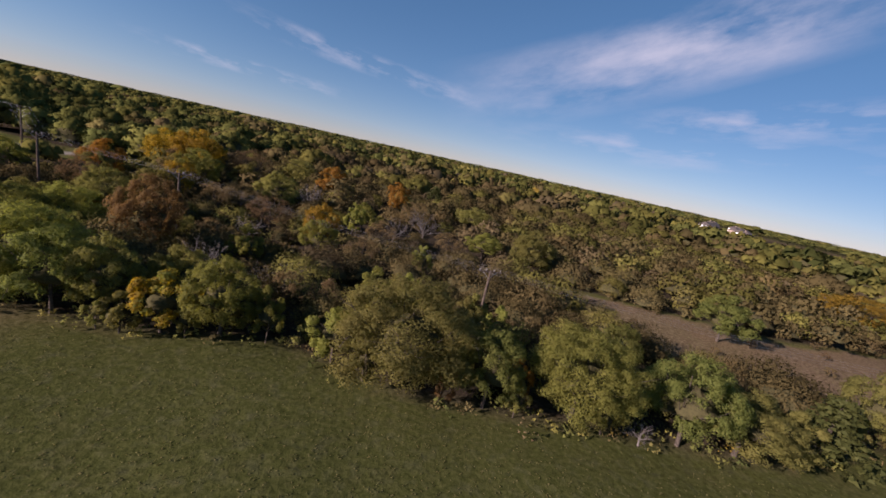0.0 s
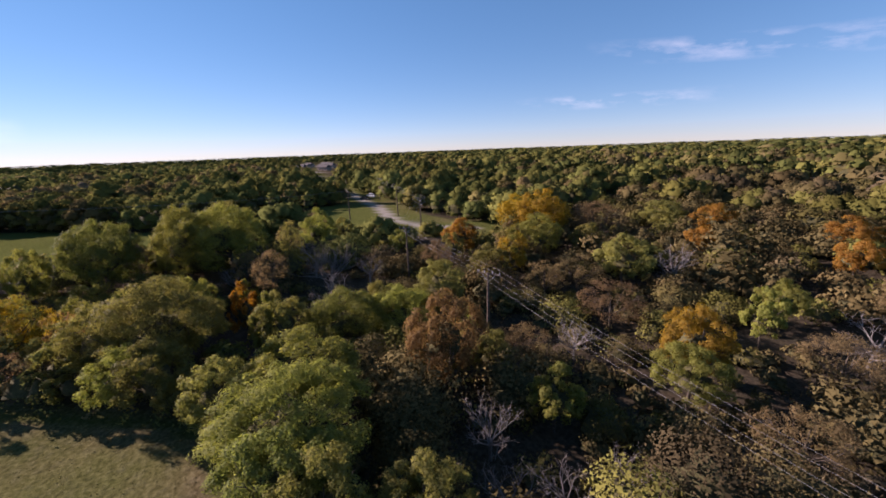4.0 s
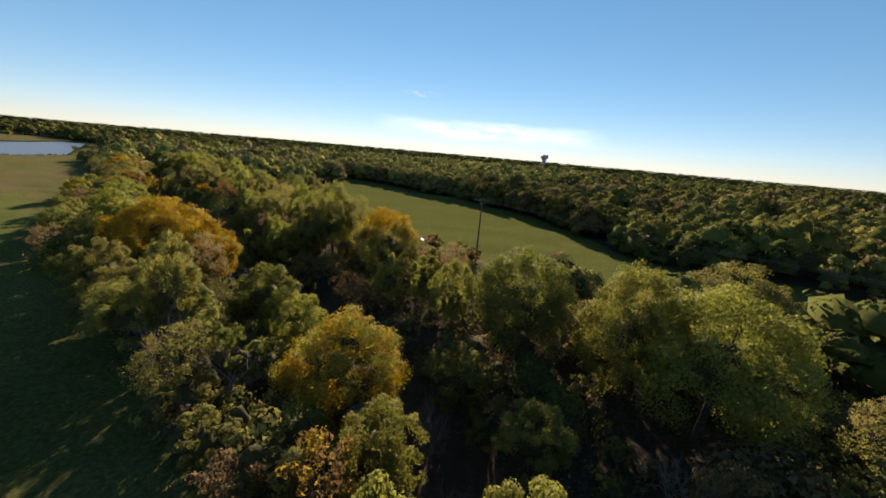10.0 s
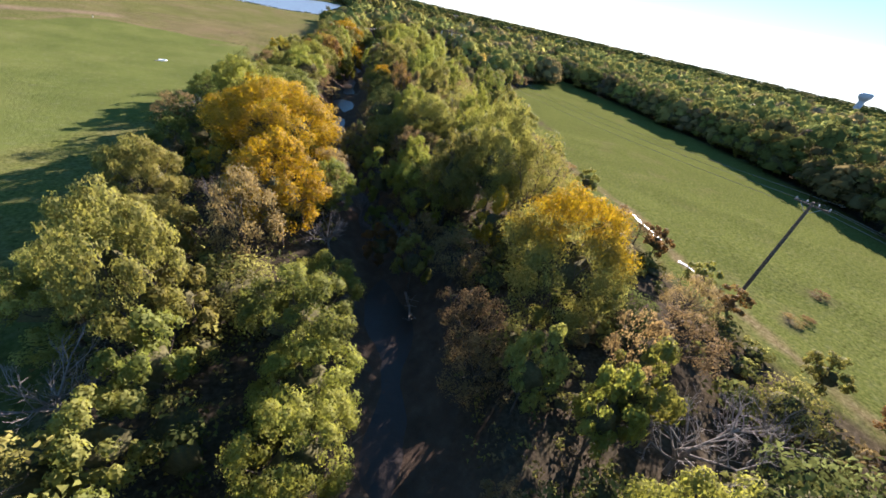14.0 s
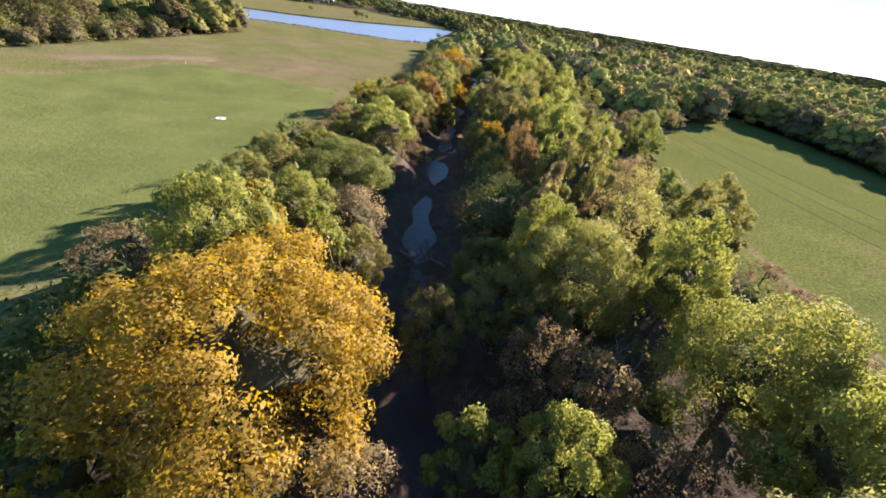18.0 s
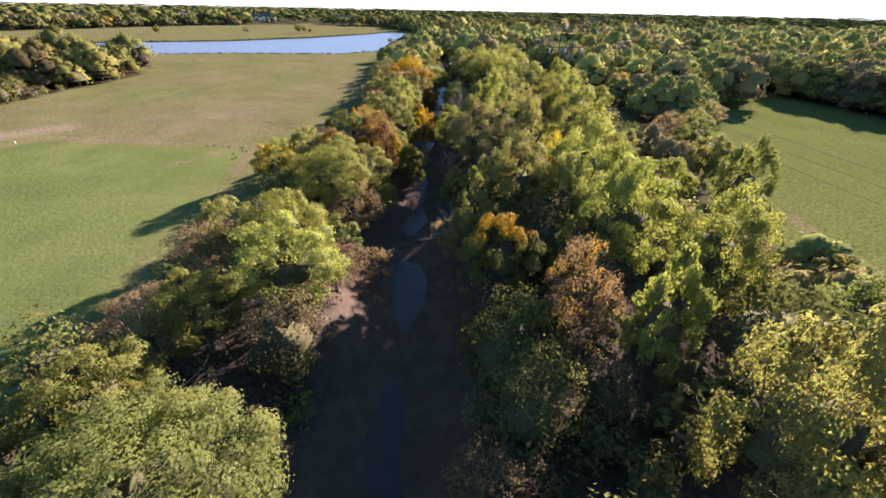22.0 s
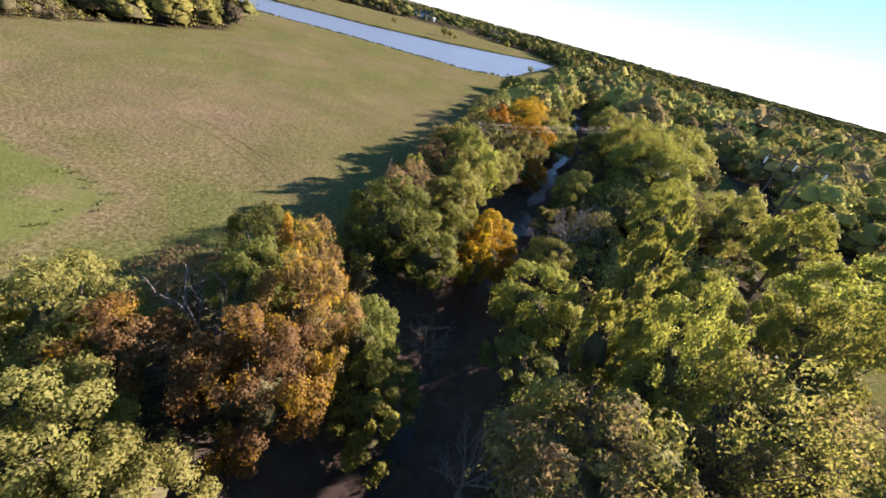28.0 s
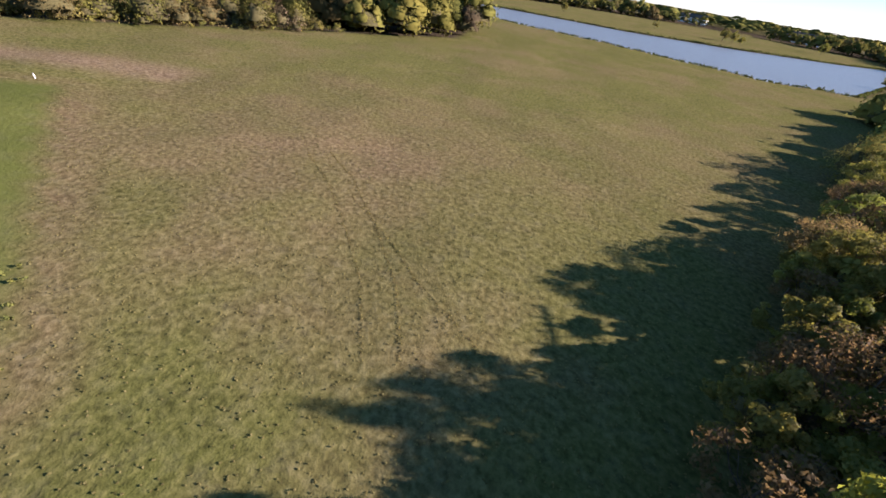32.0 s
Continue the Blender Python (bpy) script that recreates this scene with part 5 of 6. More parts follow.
wx, wy = scatter(-135, 44, -172, 80, 2.9, 60, lambda x, y: near_wood(x, y) & corridor(x, y) & free_of(x, y, 0.45))
far_crowns("brush", wx, wy, 59, 1.4, 2.2, 0.3, 170, "dense brush of mixed autumn colours between the trees", 0.12, 5, (5, 2))


def along(line, step, back, seed):
    """Places along a line, in two rows behind it."""
    rng, rows = np.random.default_rng(seed), []
    for (x1, y1), (x2, y2) in zip(line, line[1:]):
        long = math.hypot(x2 - x1, y2 - y1)
        for n in range(int(long / step) + 1):
            for row in range(2):
                s, b = (n + rng.uniform(0, 1)) * step / long, back + 3.6 * row + rng.uniform(-0.7, 0.7)
                rows.append((x1 + (x2 - x1) * s - (y2 - y1) / long * b, y1 + (y2 - y1) * s + (x2 - x1) / long * b))
    return np.array(rows).T


wx, wy = along(FIELD_WEST[11:18], 2.8, 2.2, 81)
far_crowns("treeline", wx, wy, 82, 3.6, 9.2, 0.6, 1000, "dense line of olive trees along the far meadow edge", 0.06, 11, (8, 3))
PLANTED += [(x, y, 3.0) for x, y in zip(wx.tolist(), wy.tolist())]
wx, wy = scatter(-260, 120, -330, 200, 7.0, 61, lambda x, y: ~is_open(x, y) & ~corridor(x, y) & (off_line(x, y, CREEK_LINE) > 3) & beyond(x, y, 0, 235) & seen_side(x, y) & free_of(x, y, 0.7) & ~thicket(x, y))
far_crowns("near_woods", wx, wy, 62, 4.4, 8.4, 0.46, 900, "dense mixed autumn woodland, green and yellow crowns", 0.0, 11, (8, 3))
wx, wy = scatter(-62, 120, 27, 135, 4.4, 69, lambda x, y: ~is_open(x, y) & ~corridor(x, y) & thicket(x, y) & free_of(x, y, 0.7))
far_crowns("thicket", wx, wy, 70, 2.7, 6.0, 0.5, 480, "tangled thicket of brown, grey and olive small trees", 0.0, 9, (6, 2))
wx, wy = scatter(-620, 420, -720, 520, 10.0, 63, lambda x, y: ~is_open(x, y) & beyond(x, y, 235, 560) & seen_side(x, y))
far_crowns("middle_woods", wx, wy, 64, 6.4, 8.6, 0.24, 66, "mixed autumn woodland stretching into the distance", 0.03, 7)
wx, wy = scatter(-1500, 1100, -1600, 1400, 21, 65, lambda x, y: ~is_open(x, y) & beyond(x, y, 560, 1400) & seen_side(x, y))
far_crowns("far_woods", wx, wy, 66, 12.0, 8.0, 0.0, 1, "distant dark green woods", -0.06, 2, (5, 2))
wx, wy = scatter(-4200, 3600, -4200, 4000, 95, 67, lambda x, y: beyond(x, y, 1400, 4100) & seen_side(x, y))
far_crowns("horizon_woods", wx, wy, 68, 46.0, 8.0, 0.0, 1, "low woods along the horizon", -0.05, 1, (8, 2))


def undergrowth():
    """Low brush under the trees and along the edges of the grass."""
    ux, uy = scatter(-140, 45, -170, 80, 1.5, 71, lambda x, y: ~is_open(x, y) & (off_line(x, y, CREEK_LINE) > 4.6) & ((off_line(x, y, FIELD_EAST, True) < 7) | (off_line(x, y, CREEK_LINE) < 12)))
    rng = np.random.default_rng(72)
    z = height(ux, uy)
    c = np.stack([ux, uy, z + rng.uniform(0.1, 0.5, len(ux))], 1)
    hedge = 1 + 0.9 * ((ux > -66) & (ux < -42) & (uy > -30) & (uy < 24))
    c[:, 2] += 0.5 * (hedge - 1)
    verts = strew(rng, c, hedge * rng.uniform(0.4, 0.95, len(ux)), np.full(len(ux), 26), 0.17, 0.5, 0.7)
    tint = np.repeat(np.clip(rng.normal(0.5, 0.25, len(ux)), 0, 1), 78)
    me = leaf_mesh("undergrowth", verts, WOODS, tint)
    tagged(new("undergrowth", me), "low brown and green brush on the woodland floor", "undergrowth", kind="stuff")


undergrowth()


def grass_tufts():
    rng = np.random.default_rng(75)
    x = np.concatenate([rng.normal(-5, 22, 12000), rng.uniform(-96, -44, 15000), rng.uniform(17, 100, 6000)])
    y = np.concatenate([rng.normal(8, 9, 12000), rng.uniform(-152, -102, 15000), rng.uniform(30, 58, 6000)])
    ok = inside(x, y, FIELD_EAST) & ~inside(x, y, MOWN) | inside(x, y, CLEARING)
    x, y = x[ok], y[ok]
    z = height(x, y)
    c = np.stack([x, y, z + 0.02], 1)
    verts = strew(rng, c, np.full(len(x), 0.04), np.full(len(x), 4), 0.055, 2.5, 0.5, 0.3)
    me = leaf_mesh("grass_tufts", verts, LEAVES["tuft"])
    tagged(new("grass_tufts", me), "short tufts of green and straw-coloured meadow grass", "grass", kind="stuff")


grass_tufts()


# ---- power lines ----
def utility_pole(x, y, top, arms, turn, label, bottom=None):
    z = ground_at(x, y)
    ob = thing("utility_pole", x, y, z, turn, label, "utility pole", "poles of the power lines")
    bm = bmesh.new()
    tube(bm, [(0, 0, -0.6), (0, 0, (top - z) * 0.5), (0, 0, top - z)], [0.17, 0.145, 0.11], 8)
    part("pole_shaft", bm, POLE_WOOD, ob)
    for drop in arms:
        bm = bmesh.new()
        box(bm, 0, 0.12, top - z - drop, 2.4, 0.10, 0.12, 0.012)
        arm = part("crossarm", bm, POLE_WOOD, ob)
        for dx in (-1.1, -0.4, 0.4, 1.1):
            bm = bmesh.new()
            tube(bm, [(dx, 0.12, top - z - drop + 0.06), (dx, 0.12, top - z - drop + 0.14), (dx, 0.12, top - z - drop + 0.26)], [0.03, 0.07, 0.05], 6)
            part("insulator", bm, CLAY, arm, "grey glazed insulator")
        for side in (-1, 1):
            bm = bmesh.new()
            tube(bm, [(side * 0.75, 0.12, top - z - drop), (0, 0.10, top - z - drop - 0.75)], [0.025, 0.025], 4)
            part("brace", bm, GREY_STEEL, arm)
    return ob


def wire(a, b, sag, label="thin bare overhead power cable", radius=0.0065):
    points = []
    for n in range(17):
        s = n / 16
        p = Vector(a).lerp(Vector(b), s)
        p.z -= 4 * sag * s * (1 - s)
        points.append(p)
    bm = bmesh.new()
    tube(bm, points, [radius] * 17, 4)
    me = bpy.data.meshes.new("power_cable")
    bm.to_mesh(me)
    bm.free()
    me.materials.append(CABLE)
    return tagged(new("power_cable", me), label, "power cable", "cables of the power lines")


def span(p, q, offsets, sag, thick=0.0065):
    """Cables from pole top to pole top, side by side."""
    (x1, y1, z1), (x2, y2, z2) = p, q
    size = math.hypot(x2 - x1, y2 - y1)
    nx, ny = -(y2 - y1) / size, (x2 - x1) / size
    for side, drop in offsets:
        wire((x1 + nx * side, y1 + ny * side, z1 - drop), (x2 + nx * side, y2 + ny * side, z2 - drop), sag, radius=thick)


FOUR = ((-1.1, 0.0), (-0.4, 0.0), (0.4, 0.0), (1.1, 0.0))
THREE = ((-1.1, 0.0), (0.4, 0.0), (1.1, 0.0))
utility_pole(7.0, 35.3, 5.9, (0.15,), 15, "weathered wooden utility pole with a crossarm in the thicket")
utility_pole(-29.4, 44.5, 7.3, (0.15,), 17, "weathered wooden utility pole among bare trees")
utility_pole(-52.0, 51.0, 7.4, (0.15,), 30, "wooden utility pole with a crossarm beside the creek")
utility_pole(-73.5, 69.5, 8.3, (0.15, 1.1), 40, "wooden utility pole beside the gravel track")
utility_pole(-99.0, 80.0, 8.4, (0.15,), 20, "wooden utility pole on the verge of the gravel track")
utility_pole(-136.0, 96.0, 8.4, (0.15,), 20, "wooden utility pole by the parked cars")
utility_pole(-74.5, 61.4, 4.6, (), 0, "plain short wooden pole in the grass")
utility_pole(-104.5, 67.5, 8.0, (0.15,), 5, "wooden utility pole in the meadow")
utility_pole(-101.5, -0.4, 11.4, (0.3,), 95, "tall dark wooden utility pole at the edge of the meadow")
utility_pole(45.0, 25.5, 6.5, (0.15,), 15, "wooden utility pole behind the evergreens")
span((45, 25.5, 6.6), (7, 35.3, 6.0), FOUR, 0.5)
span((7, 35.3, 6.0), (-29.4, 44.5, 7.4), FOUR, 0.6)
span((-29.4, 44.5, 7.4), (-52, 51, 7.5), FOUR, 0.3)
span((-52, 51, 7.5), (-73.5, 69.5, 8.4), FOUR, 0.3)
span((-73.5, 69.5, 8.4), (-99, 80, 8.5), FOUR, 0.4)
span((-99, 80, 8.5), (-136, 96, 8.5), FOUR, 0.5)
span((-101.5, -0.4, 11.3), (-104.5, 67.5, 8.1), THREE, 0.8, 0.01)


def h_frame(x, y, top, turn):
    z = ground_at(x, y)
    ob = thing("h_frame_pylon", x, y, z, turn, "dark wooden twin-pole pylon with three white hanging insulators", "pylon")
    for side in (-1.7, 1.7):
        bm = bmesh.new()
        tube(bm, [(side, 0, -0.6), (side, 0, top - z + 2.2)], [0.2, 0.13], 8)
        part("pole_shaft", bm, POLE_WOOD, ob)
    bm = bmesh.new()
    box(bm, 0, 0.15, top - z, 8.6, 0.16, 0.22, 0.02)
    arm = part("crossarm", bm, POLE_WOOD, ob)
    for dx in (-4.0, 0.0, 4.0):
        bm = bmesh.new()
        tube(bm, [(dx, 0.15, top - z - 0.1), (dx, 0.15, top - z - 0.25), (dx, 0.15, top - z - 0.7), (dx, 0.15, top - z - 1.15)], [0.04, 0.13, 0.13, 0.08], 8)
        part("insulator", bm, INSULATOR, arm, "white hanging insulator string")
    for side in (-1, 1):
        bm = bmesh.new()
        tube(bm, [(side * 1.7, 0.05, top - z - 0.3), (-side * 1.7, 0.05, top - z - 4.0)], [0.06, 0.06], 5)
        part("brace", bm, POLE_WOOD, ob)
    return ob


h_frame(-148, -140, 10.4, -20)
span((-148, -140, 9.0), (-101.5, -0.4, 11.3), ((-3.6, 0), (0, 0), (3.6, 0)), 3.2, 0.012)
span((-100.5, -134.0, 6.4), (-137, -164, 7.0), THREE, 0.7)
utility_pole(-100.5, -134.0, 6.2, (0.15,), -53, "short wooden utility pole hidden among the creek trees")
utility_pole(-137.0, -164.0, 6.8, (0.15,), -53, "wooden utility pole in the woods")


# ---- far buildings ----
def house(x, y, turn, wall_material, long, deep, tall, label):
    ob = thing("house", x, y, ground_at(x, y), turn, label, "house", "houses among the trees")
    bm = bmesh.new()
    box(bm, 0, 0, tall / 2 - 0.2, long, deep, tall + 0.4)
    part("wall", bm, wall_material, ob)
    bm = bmesh.new()
    hx, hy, rise = long / 2 + 0.5, deep / 2 + 0.5, deep * 0.36
    v = [bm.verts.new(p) for p in ((-hx, -hy, tall), (hx, -hy, tall), (hx, hy, tall), (-hx, hy, tall), (-hx + 1.6, 0, tall + rise), (hx - 1.6, 0, tall + rise))]
    for f in ((0, 1, 5, 4), (2, 3, 4, 5), (3, 0, 4), (1, 2, 5), (3, 2, 1, 0)):
        bm.faces.new([v[k] for k in f])
    roof = part("roof", bm, SHINGLE, ob)
    bm = bmesh.new()
    box(bm, long * 0.22, deep * 0.18, tall + rise * 0.9, 0.8, 0.8, 1.6)
    part("chimney", bm, BRICK, roof)
    for side in (-1, 1):
        for k in (-0.3, 0.0, 0.3):
            bm = bmesh.new()
            if k == 0 and side < 0:
                box(bm, 0, side * deep / 2, 1.05, 1.0, 0.10, 2.1)
                part("door", bm, DOOR_PAINT, ob)
            else:
                box(bm, k * long, side * deep / 2, 1.6, 1.4, 0.08, 1.2)
                part("window", bm, GLASS, ob)
    return ob


spot = random.Random(3)
for n in range(10):
    house(-430 - 34 * (n % 5) + spot.uniform(-6, 6), 172 + 30 * (n // 5) + 14 * (n % 5) + spot.uniform(-5, 5), 20 + spot.uniform(-8, 8), BRICK,
          spot.uniform(11, 14), 8, 3.6, "small brick house with a brown hipped roof beyond the gravel track")
for n in range(14):
    house(300 + 26 * (n % 7) + 14 * (n // 7), 400 + 34 * (n % 7) - 30 * (n // 7) + spot.uniform(-5, 5), 35 + spot.uniform(-12, 12), BRICK if n % 2 else SIDING,
          spot.uniform(14, 19), 11, 5.0, "pale house with a brown-grey roof in a far row")
for home_x, home_y in HOMES:
    house(home_x, home_y, spot.uniform(-20, 20), SIDING, spot.uniform(18, 30), 10, 5.2,
          "white house with a brown-grey roof beyond the pond")


def water_tower(x, y, top):
    ob = thing("water_tower", x, y, ground_at(x, y) - 1, 0, "tall grey-blue water tower on a broad column", "water tower")
    bm = bmesh.new()
    tube(bm, [(0, 0, 0), (0, 0, top * 0.1), (0, 0, top * 0.62)], [6.5, 5.2, 5.0], 24)
    part("column", bm, TOWER_PAINT, ob)
    bm = bmesh.new()
    tube(bm, [(0, 0, top * 0.60), (0, 0, top * 0.72), (0, 0, top * 0.80), (0, 0, top * 0.93), (0, 0, top * 0.985), (0, 0, top)], [5.0, 8.6, 10.2, 10.2, 8.0, 2.0], 24)
    part("tank", bm, TOWER_PAINT, ob)
    return ob


water_tower(-1085, -255, 36)


def car(x, y, turn, paint, label):
    ob = thing("car", x, y, ground_at(x, y), turn, label, "car", "cars parked by the track")
    bm = bmesh.new()
    box(bm, 0, 0, 0.62, 4.5, 1.78, 0.62, 0.12)
    body = part("body", bm, paint, ob)
    bm = bmesh.new()
    made = bmesh.ops.create_cube(bm, size=1, matrix=Matrix.Translation((-0.25, 0, 1.15)) @ Matrix.Diagonal((2.7, 1.6, 0.56, 1)))
    for v in made["verts"]:
        if v.co.z > 1.2:
            v.co.x, v.co.y = -0.25 + (v.co.x + 0.25) * 0.68, v.co.y * 0.86
    part("cabin", bm, GLASS, body, "dark glazed cabin")
    bm = bmesh.new()
    box(bm, -0.25, 0, 1.455, 1.8, 1.36, 0.06, 0.02)
    part("roof", bm, paint, body)
    for wx_, wy_ in ((1.4, 0.82), (1.4, -0.82), (-1.4, 0.82), (-1.4, -0.82)):
        bm = bmesh.new()
        bmesh.ops.create_cone(bm, cap_ends=True, segments=14, radius1=0.33, radius2=0.33, depth=0.22, matrix=Matrix.Translation((wx_, wy_, 0.33)) @ Matrix.Rotation(radians(90), 4, "X"))
        wheel = part("wheel", bm, RUBBER, ob)
        bm = bmesh.new()
        bmesh.ops.create_cone(bm, cap_ends=True, segments=10, radius1=0.19, radius2=0.17, depth=0.24, matrix=Matrix.Translation((wx_, wy_, 0.33)) @ Matrix.Rotation(radians(90), 4, "X"))
        part("rim", bm, GREY_STEEL, wheel)
    for side in (-0.6, 0.6):
        bm = bmesh.new()
        box(bm, 2.24, side, 0.70, 0.06, 0.36, 0.14, 0.01)
        part("headlight", bm, INSULATOR, body)
    return ob


car(-141.5, 92.5, 15, CAR_DARK, "dark car parked on the gravel track")
car(-147.0, 98.5, 20, CAR_WHITE, "white car parked beside the track")


# ---- clouds, high and far ----
def cloud(az, el, wide, tall, turn, streak, cover, bright=0.42):
    """A patch of thin cloud on the far sky; az and el are its middle, in degrees."""
    far, verts, uvs, faces, n = 4550.0, [], [], [], 14
    for j in range(n + 1):
        for i in range(n + 1):
            u, v = i / n - 0.5, j / n - 0.5
            c, s = math.cos(radians(turn)), math.sin(radians(turn))
            a, e = radians(az - (u * wide * c - v * tall * s)), radians(el + u * wide * s + v * tall * c)
            verts.append((-60 + far * math.cos(e) * math.cos(a), -30 + far * math.cos(e) * math.sin(a), far * math.sin(e)))
            uvs.append((u + 0.5, v + 0.5))
    for j in range(n):
        for i in range(n):
            k = j * (n + 1) + i
            faces.append((k, k + 1, k + n + 2, k + n + 1))
    me = soup("cloud", verts, faces, cloud_material("cloud_vapour", streak, cover, bright), True)
    layer = me.uv_layers.new(name="UVMap")
    for loop in me.loops:
        layer.data[loop.index].uv = uvs[loop.vertex_index]
    ob = tagged(new("cloud", me), "thin white streaked high cloud", "cloud", kind="structure")
    ob.visible_shadow = False
    return ob


cloud(66, 16.5, 54, 11, 20, (2.2, 1.3, 1), 0.60)
cloud(58, 19.5, 36, 9, 18, (2.6, 1.5, 1), 0.58)
cloud(101, 9.9, 38, 3.0, -5, (4.0, 1.0, 1), 0.545)
cloud(116, 5.6, 26, 2.0, -1, (4.0, 1.0, 1), 0.53)
cloud(50, 11.5, 34, 4.5, 8, (3.0, 1.3, 1), 0.55)
cloud(60, 7.0, 50, 5.0, 6, (3.0, 1.2, 1), 0.52)
cloud(-157, 3.6, 34, 3.0, 0, (4.0, 1.4, 1), 0.66, 0.62)
cloud(-147, 8.0, 6, 1.0, 0, (3.0, 1.2, 1), 0.55)


# ---- small things in the meadows ----
def puddle(line, half, seed):
    rng = np.random.default_rng(seed)
    bm = bmesh.new()
    edge = ribbon(line, half)
    verts = []
    for x, y in edge:
        x, y = x + rng.normal(0, 0.25), y + rng.normal(0, 0.25)
        verts.append(bm.verts.new((x, y, ground_at(x, y) + 0.05)))
    bm.faces.new(verts)
    bmesh.ops.triangulate(bm, faces=bm.faces[:])
    me = bpy.data.meshes.new("puddle")
    bm.to_mesh(me)
    bm.free()
    me.materials.append(POND)
    tagged(new("puddle", me), "shallow rain puddle in a wheel rut of the meadow", "puddle", "puddles in the rut", "structure")


puddle([(-109.3, -17.2), (-108.9, -15.8), (-108.3, -14.2), (-107.6, -12.6), (-107.1, -11.4)], 0.24, 1)
puddle([(-105.0, -7.4), (-105.0, -6.2), (-105.1, -5.1), (-105.2, -4.0)], 0.2, 2)
puddle([(-123.4, -61.8), (-122.8, -60.6), (-122.4, -59.8)], 0.3, 4)
puddle([(-163.6, -103.0), (-163.0, -101.6), (-162.2, -100.4)], 0.7, 3)


def ring(bm, rx, ry, inner, low, high, sides=28):
    """A flat oval ring with a rounded rim."""
    loops = []
    for f, z in ((1.0, low), (0.98, high - 0.03), (0.93, high), (inner + 0.05, high), (inner, high - 0.03), (inner, low)):
        loops.append([bm.verts.new((math.cos(k * math.tau / sides) * rx * f, math.sin(k * math.tau / sides) * ry * f, z)) for k in range(sides)])
    for a, b in zip(loops, loops[1:]):
        for k in range(sides):
            bm.faces.new((a[k], a[(k + 1) % sides], b[(k + 1) % sides], b[k]))


def drain_inlet(x, y, turn):
    ob = thing("drain_inlet", x, y, ground_at(x, y), turn, "white oval concrete drain rim with a dark opening in the lawn", "drain")
    bm = bmesh.new()
    ring(bm, 0.72, 0.48, 0.6, -0.1, 0.12)
    part("rim", bm, PLASTIC, ob, "white weathered concrete rim")
    # No hole is cut: a flat black disc stands for the shade inside.
    bm = bmesh.new()
    bmesh.ops.create_circle(bm, cap_ends=True, segments=24, radius=1.0, matrix=Matrix.Translation((0, 0, 0.03)) @ Matrix.Diagonal((0.45, 0.30, 1, 1)))
    part("opening", bm, RUBBER, ob, "flat black disc standing for the shaded drain mouth")
    bm = bmesh.new()
    box(bm, 1.05, 0.08, 0.02, 0.7, 0.26, 0.07, 0.02)
    part("apron", bm, STONE, ob, "pale grey concrete apron")


drain_inlet(-55.4, -83.9, 30)


def marker_post(x, y, tall):
    ob = thing("marker_post", x, y, ground_at(x, y), 0, "short white marker post at the mown edge", "post")
    bm = bmesh.new()
    tube(bm, [(0, 0, -0.2), (0, 0, tall)], [0.04, 0.04], 8)
    part("post_shaft", bm, PLASTIC, ob)
    bm = bmesh.new()
    tube(bm, [(0, 0, tall), (0, 0, tall + 0.08)], [0.05, 0.03], 8)
    part("cap", bm, GREY_STEEL, ob)


marker_post(-40.2, -123.6, 0.38)


def driftwood(x, y, turn, long):
    rng = np.random.default_rng(int(abs(x * 10)))
    paths = [([np.array((0, 0, 0.1)), np.array((long * 0.5, 0.2, 0.25)), np.array((long, 0.0, 0.7))], [0.14, 0.11, 0.04], 6)]
    for k in range(7):
        s = rng.uniform(0.3, 0.9)
        root = np.array((long * s, 0.1, 0.2 + 0.4 * s))
        paths.append(([root, root + rng.normal(0, 0.35, 3) + np.array((0.6, 0, 0.4)), root + rng.normal(0, 0.6, 3) + np.array((1.2, 0, 0.8))], [0.05, 0.03, 0.01], 4))
    ob = tagged(new("fallen_branch", tubes_mesh("fallen_branch", paths, TWIG)), "pale fallen branch lying in the creek bed", "branch", "fallen branches in the creek")
    ob.matrix_world = pose(x, y, ground_at(x, y), 0, 0, turn)


driftwood(-80.5, -47, 40, 4.5)


def fallen_tree(x, y, turn):
    """A dead tree that has toppled across the creek bed."""
    ob = thing("fallen_tree", x, y, ground_at(x, y) + 0.7, turn, "pale leafless fallen tree lying across the muddy creek bed", "fallen tree")
    ob.matrix_world = ob.matrix_world @ Matrix.Rotation(radians(68), 4, "Y") @ Matrix.Diagonal((0.72, 0.72, 0.72, 1))
    for label, me in zip(("trunk", "branches"), BARE["medium"][0]):
        o = new(label, me)
        o.parent = ob


fallen_tree(-81.4, -48.5, -29)
driftwood(-78.0, -52, 110, 3.5)
driftwood(-75.0, -14, 70, 4.0)
driftwood(-99.0, -108, 20, 3.5)
driftwood(-90.5, -82, 150, 3.0)


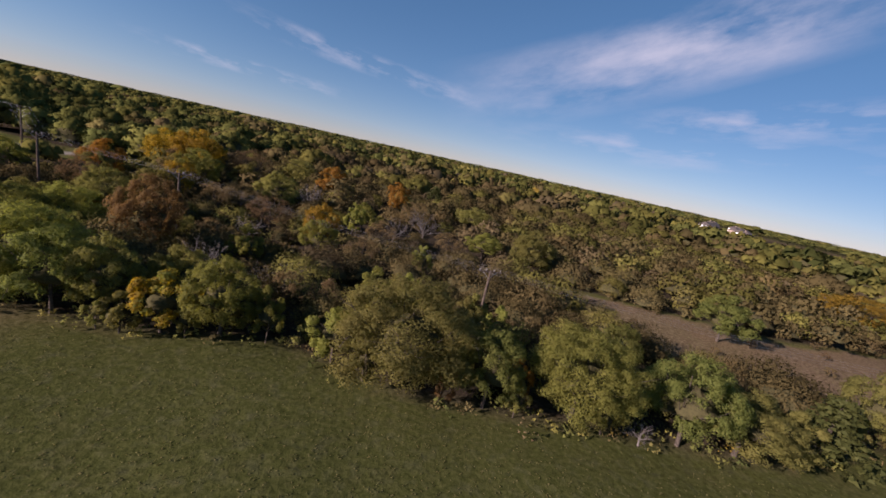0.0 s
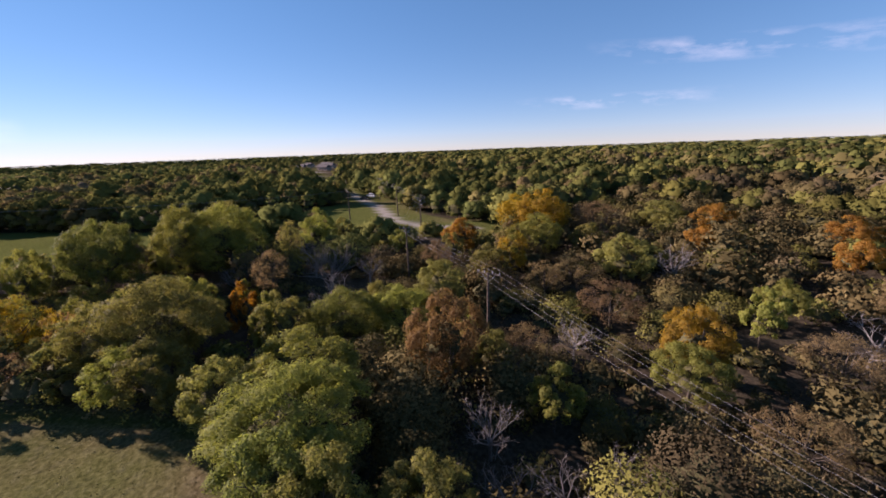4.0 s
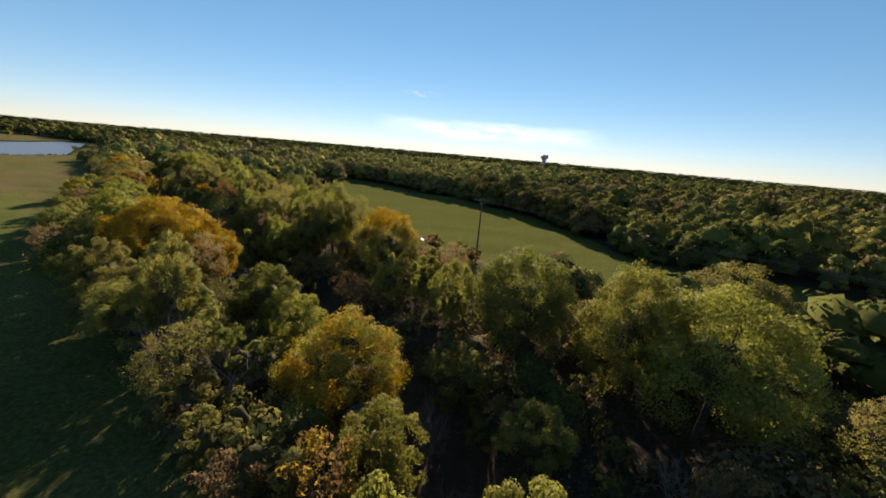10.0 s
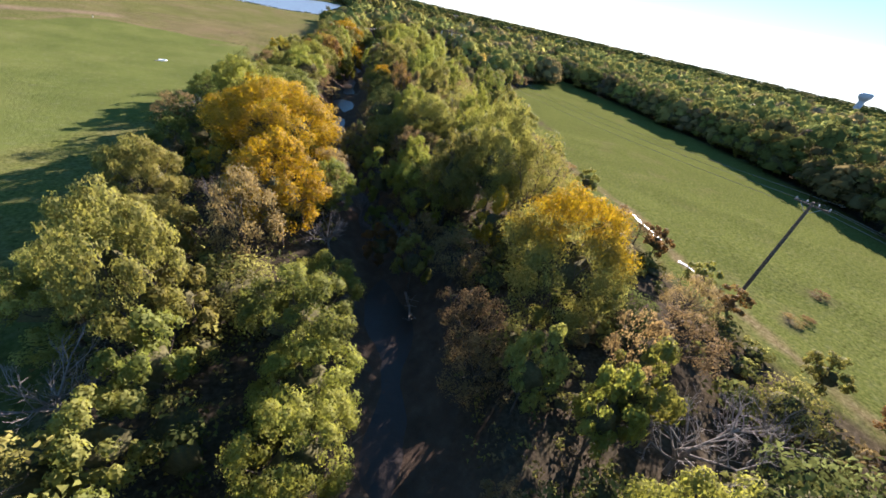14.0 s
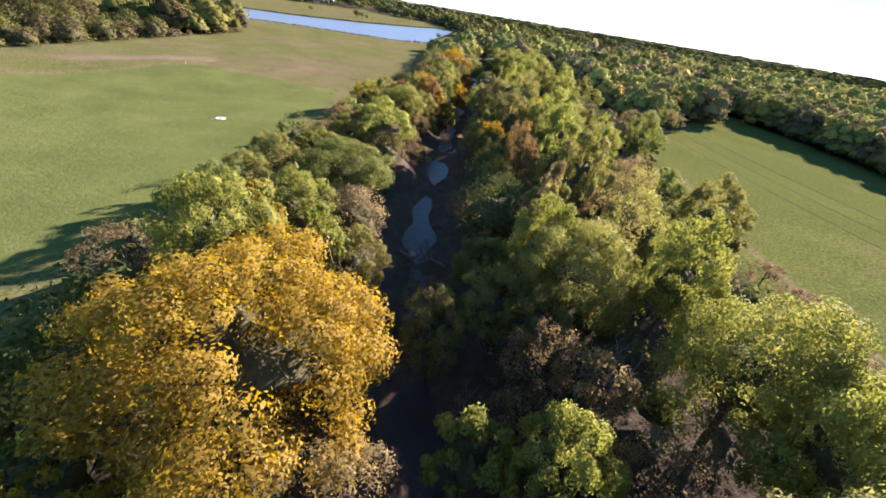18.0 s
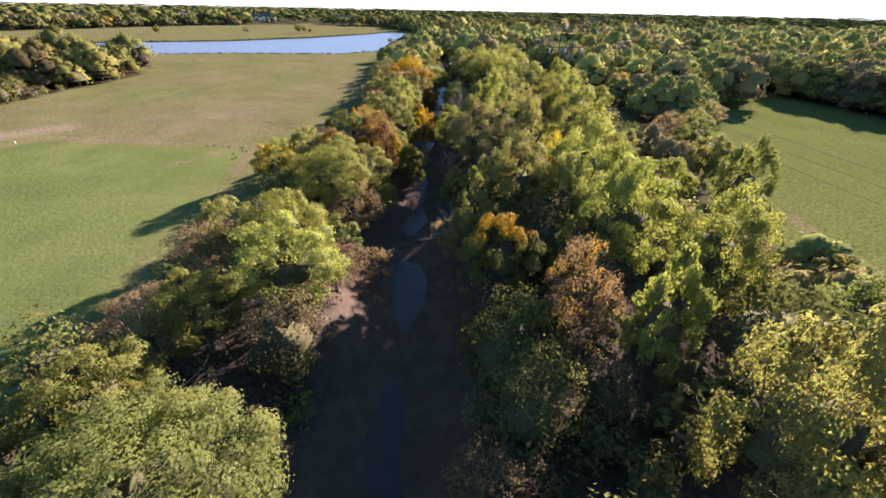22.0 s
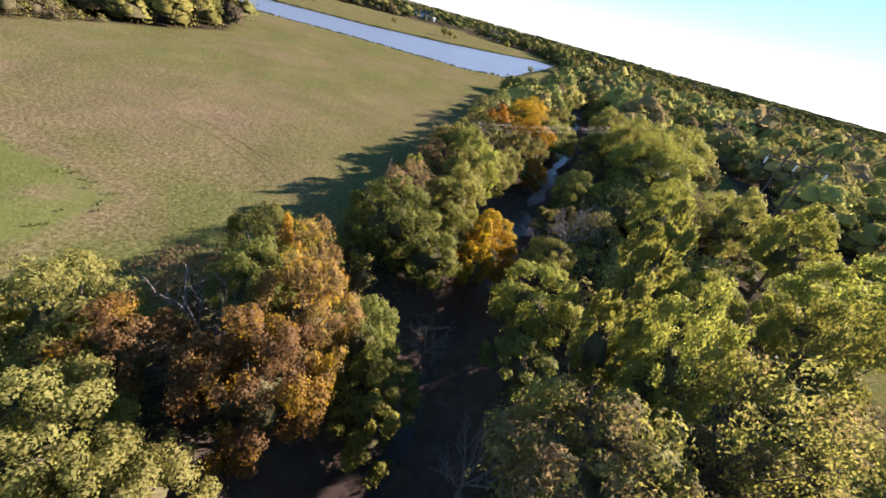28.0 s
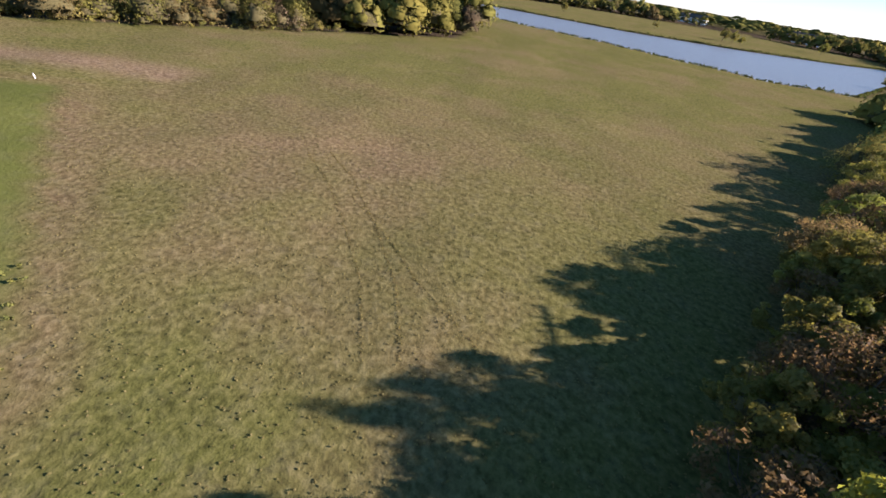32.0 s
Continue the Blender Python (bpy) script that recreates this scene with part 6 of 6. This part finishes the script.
def wheel_track(line, label):
    """Bent and withered blades along a wheel track."""
    rng = np.random.default_rng(int(abs(line[0][0] * 10)))
    rows = []
    for (x1, y1), (x2, y2) in zip(line, line[1:]):
        steps = int(math.hypot(x2 - x1, y2 - y1) / 0.06)
        rows += [(x1 + (x2 - x1) * k / steps, y1 + (y2 - y1) * k / steps) for k in range(steps)]
    c = np.array(rows) + rng.normal(0, 0.05, (len(rows), 2))
    c = np.concatenate([c, height(c[:, 0], c[:, 1])[:, None] + 0.022], 1)
    verts = strew(rng, c, np.full(len(c), 0.02), np.full(len(c), 3), 0.042, 2.0, 0.3)
    me = leaf_mesh("wheel_track", verts, WOODS, np.repeat(np.clip(rng.normal(0.72, 0.10, len(c)), 0, 1), 9))
    tagged(new("wheel_track", me), label, "wheel track", "wheel tracks in the meadow", "structure")


for line in ([(-80.7, -119.4), (-77.8, -122.6), (-74, -125.4), (-69.5, -128.4), (-65.4, -130.4)], [(-81.9, -120.3), (-79.0, -123.6), (-75.2, -126.6), (-70.5, -129.7), (-66.2, -131.8)],
             [(-84.5, -122.4), (-79.8, -124.3), (-75.9, -126.5), (-71.8, -128.1)]):
    wheel_track(line, "faint wheel track pressed into meadow grass")


def edging(name, shape, step, size, leaf, tints, label, stretch=None):
    """A low rim of weeds along an outline."""
    rng = np.random.default_rng(len(name))
    pts = shape + shape[:1]
    rows = []
    for (x1, y1), (x2, y2) in zip(pts, pts[1:]):
        long = math.hypot(x2 - x1, y2 - y1)
        for k in range(int(long / step)):
            s = (k + rng.uniform(0, 1)) * step / long
            rows.append((x1 + (x2 - x1) * s + rng.normal(0, 0.4), y1 + (y2 - y1) * s + rng.normal(0, 0.4)))
    c = np.array([(x, y, ground_at(x, y) + 0.1) for x, y in rows if stretch is None or stretch(x, y)])
    verts = strew(rng, c, size * rng.uniform(0.5, 1.3, len(c)), np.full(len(c), 16), leaf, 0.6, 0.9)
    me = leaf_mesh(name, verts, WOODS, np.repeat(np.clip(rng.normal(tints, 0.12, len(c)), 0, 1), 48))
    tagged(new(name, me), label, "weeds", kind="stuff")


edging("pond_reeds", POND_SHAPE, 0.45, 0.6, 0.4, 0.05, "dark reeds along the pond bank")
edging("edge_weeds", MOWN, 0.8, 0.14, 0.10, 0.15, "green weeds along the mown edge", lambda x, y: math.hypot(x + 72, y + 111.5) < 6)
for x, y, r in ((0, -395, 2.4), (-55, -405, 2.2), (-92, -405, 3.0), (-97, -408, 2.6), (-101, -404, 2.2), (-149, -470, 3.2), (-140, -300, 1.8)):
    plant("olive", x, y, r)


def weed_clump(x, y, r):
    """A low matted heap of withered weeds."""
    rng = np.random.default_rng(int(abs(x * 7 + y)))
    a, d = rng.uniform(0, math.tau, 40), r * np.sqrt(rng.uniform(0, 1, 40))
    c = np.array([(dx, dy, 0.10 + 0.30 * (1 - (dx * dx + dy * dy) / r / r)) for dx, dy in zip(np.cos(a) * d * 1.5, np.sin(a) * d * 0.7)])
    me = leaf_mesh("weed_clump", strew(rng, c, np.full(40, 0.25), np.full(40, 22), 0.07, 0.9, 0.8), LEAVES["tan"])
    ob = tagged(new("weed_clump", me), "low heap of withered brown weeds in the meadow", "weeds", "weed heaps in the meadow")
    ob.matrix_world = pose(x, y, ground_at(x, y), 0, 0, math.degrees(0.4 * x))


for x, y, r in ((-107.6, 2.9, 1.0), (-109.3, 3.6, 0.8), (-117.4, 2.0, 1.1), (-119.0, 9.4, 1.2), (-121.4, 10.6, 1.0)):
    weed_clump(x, y, r)
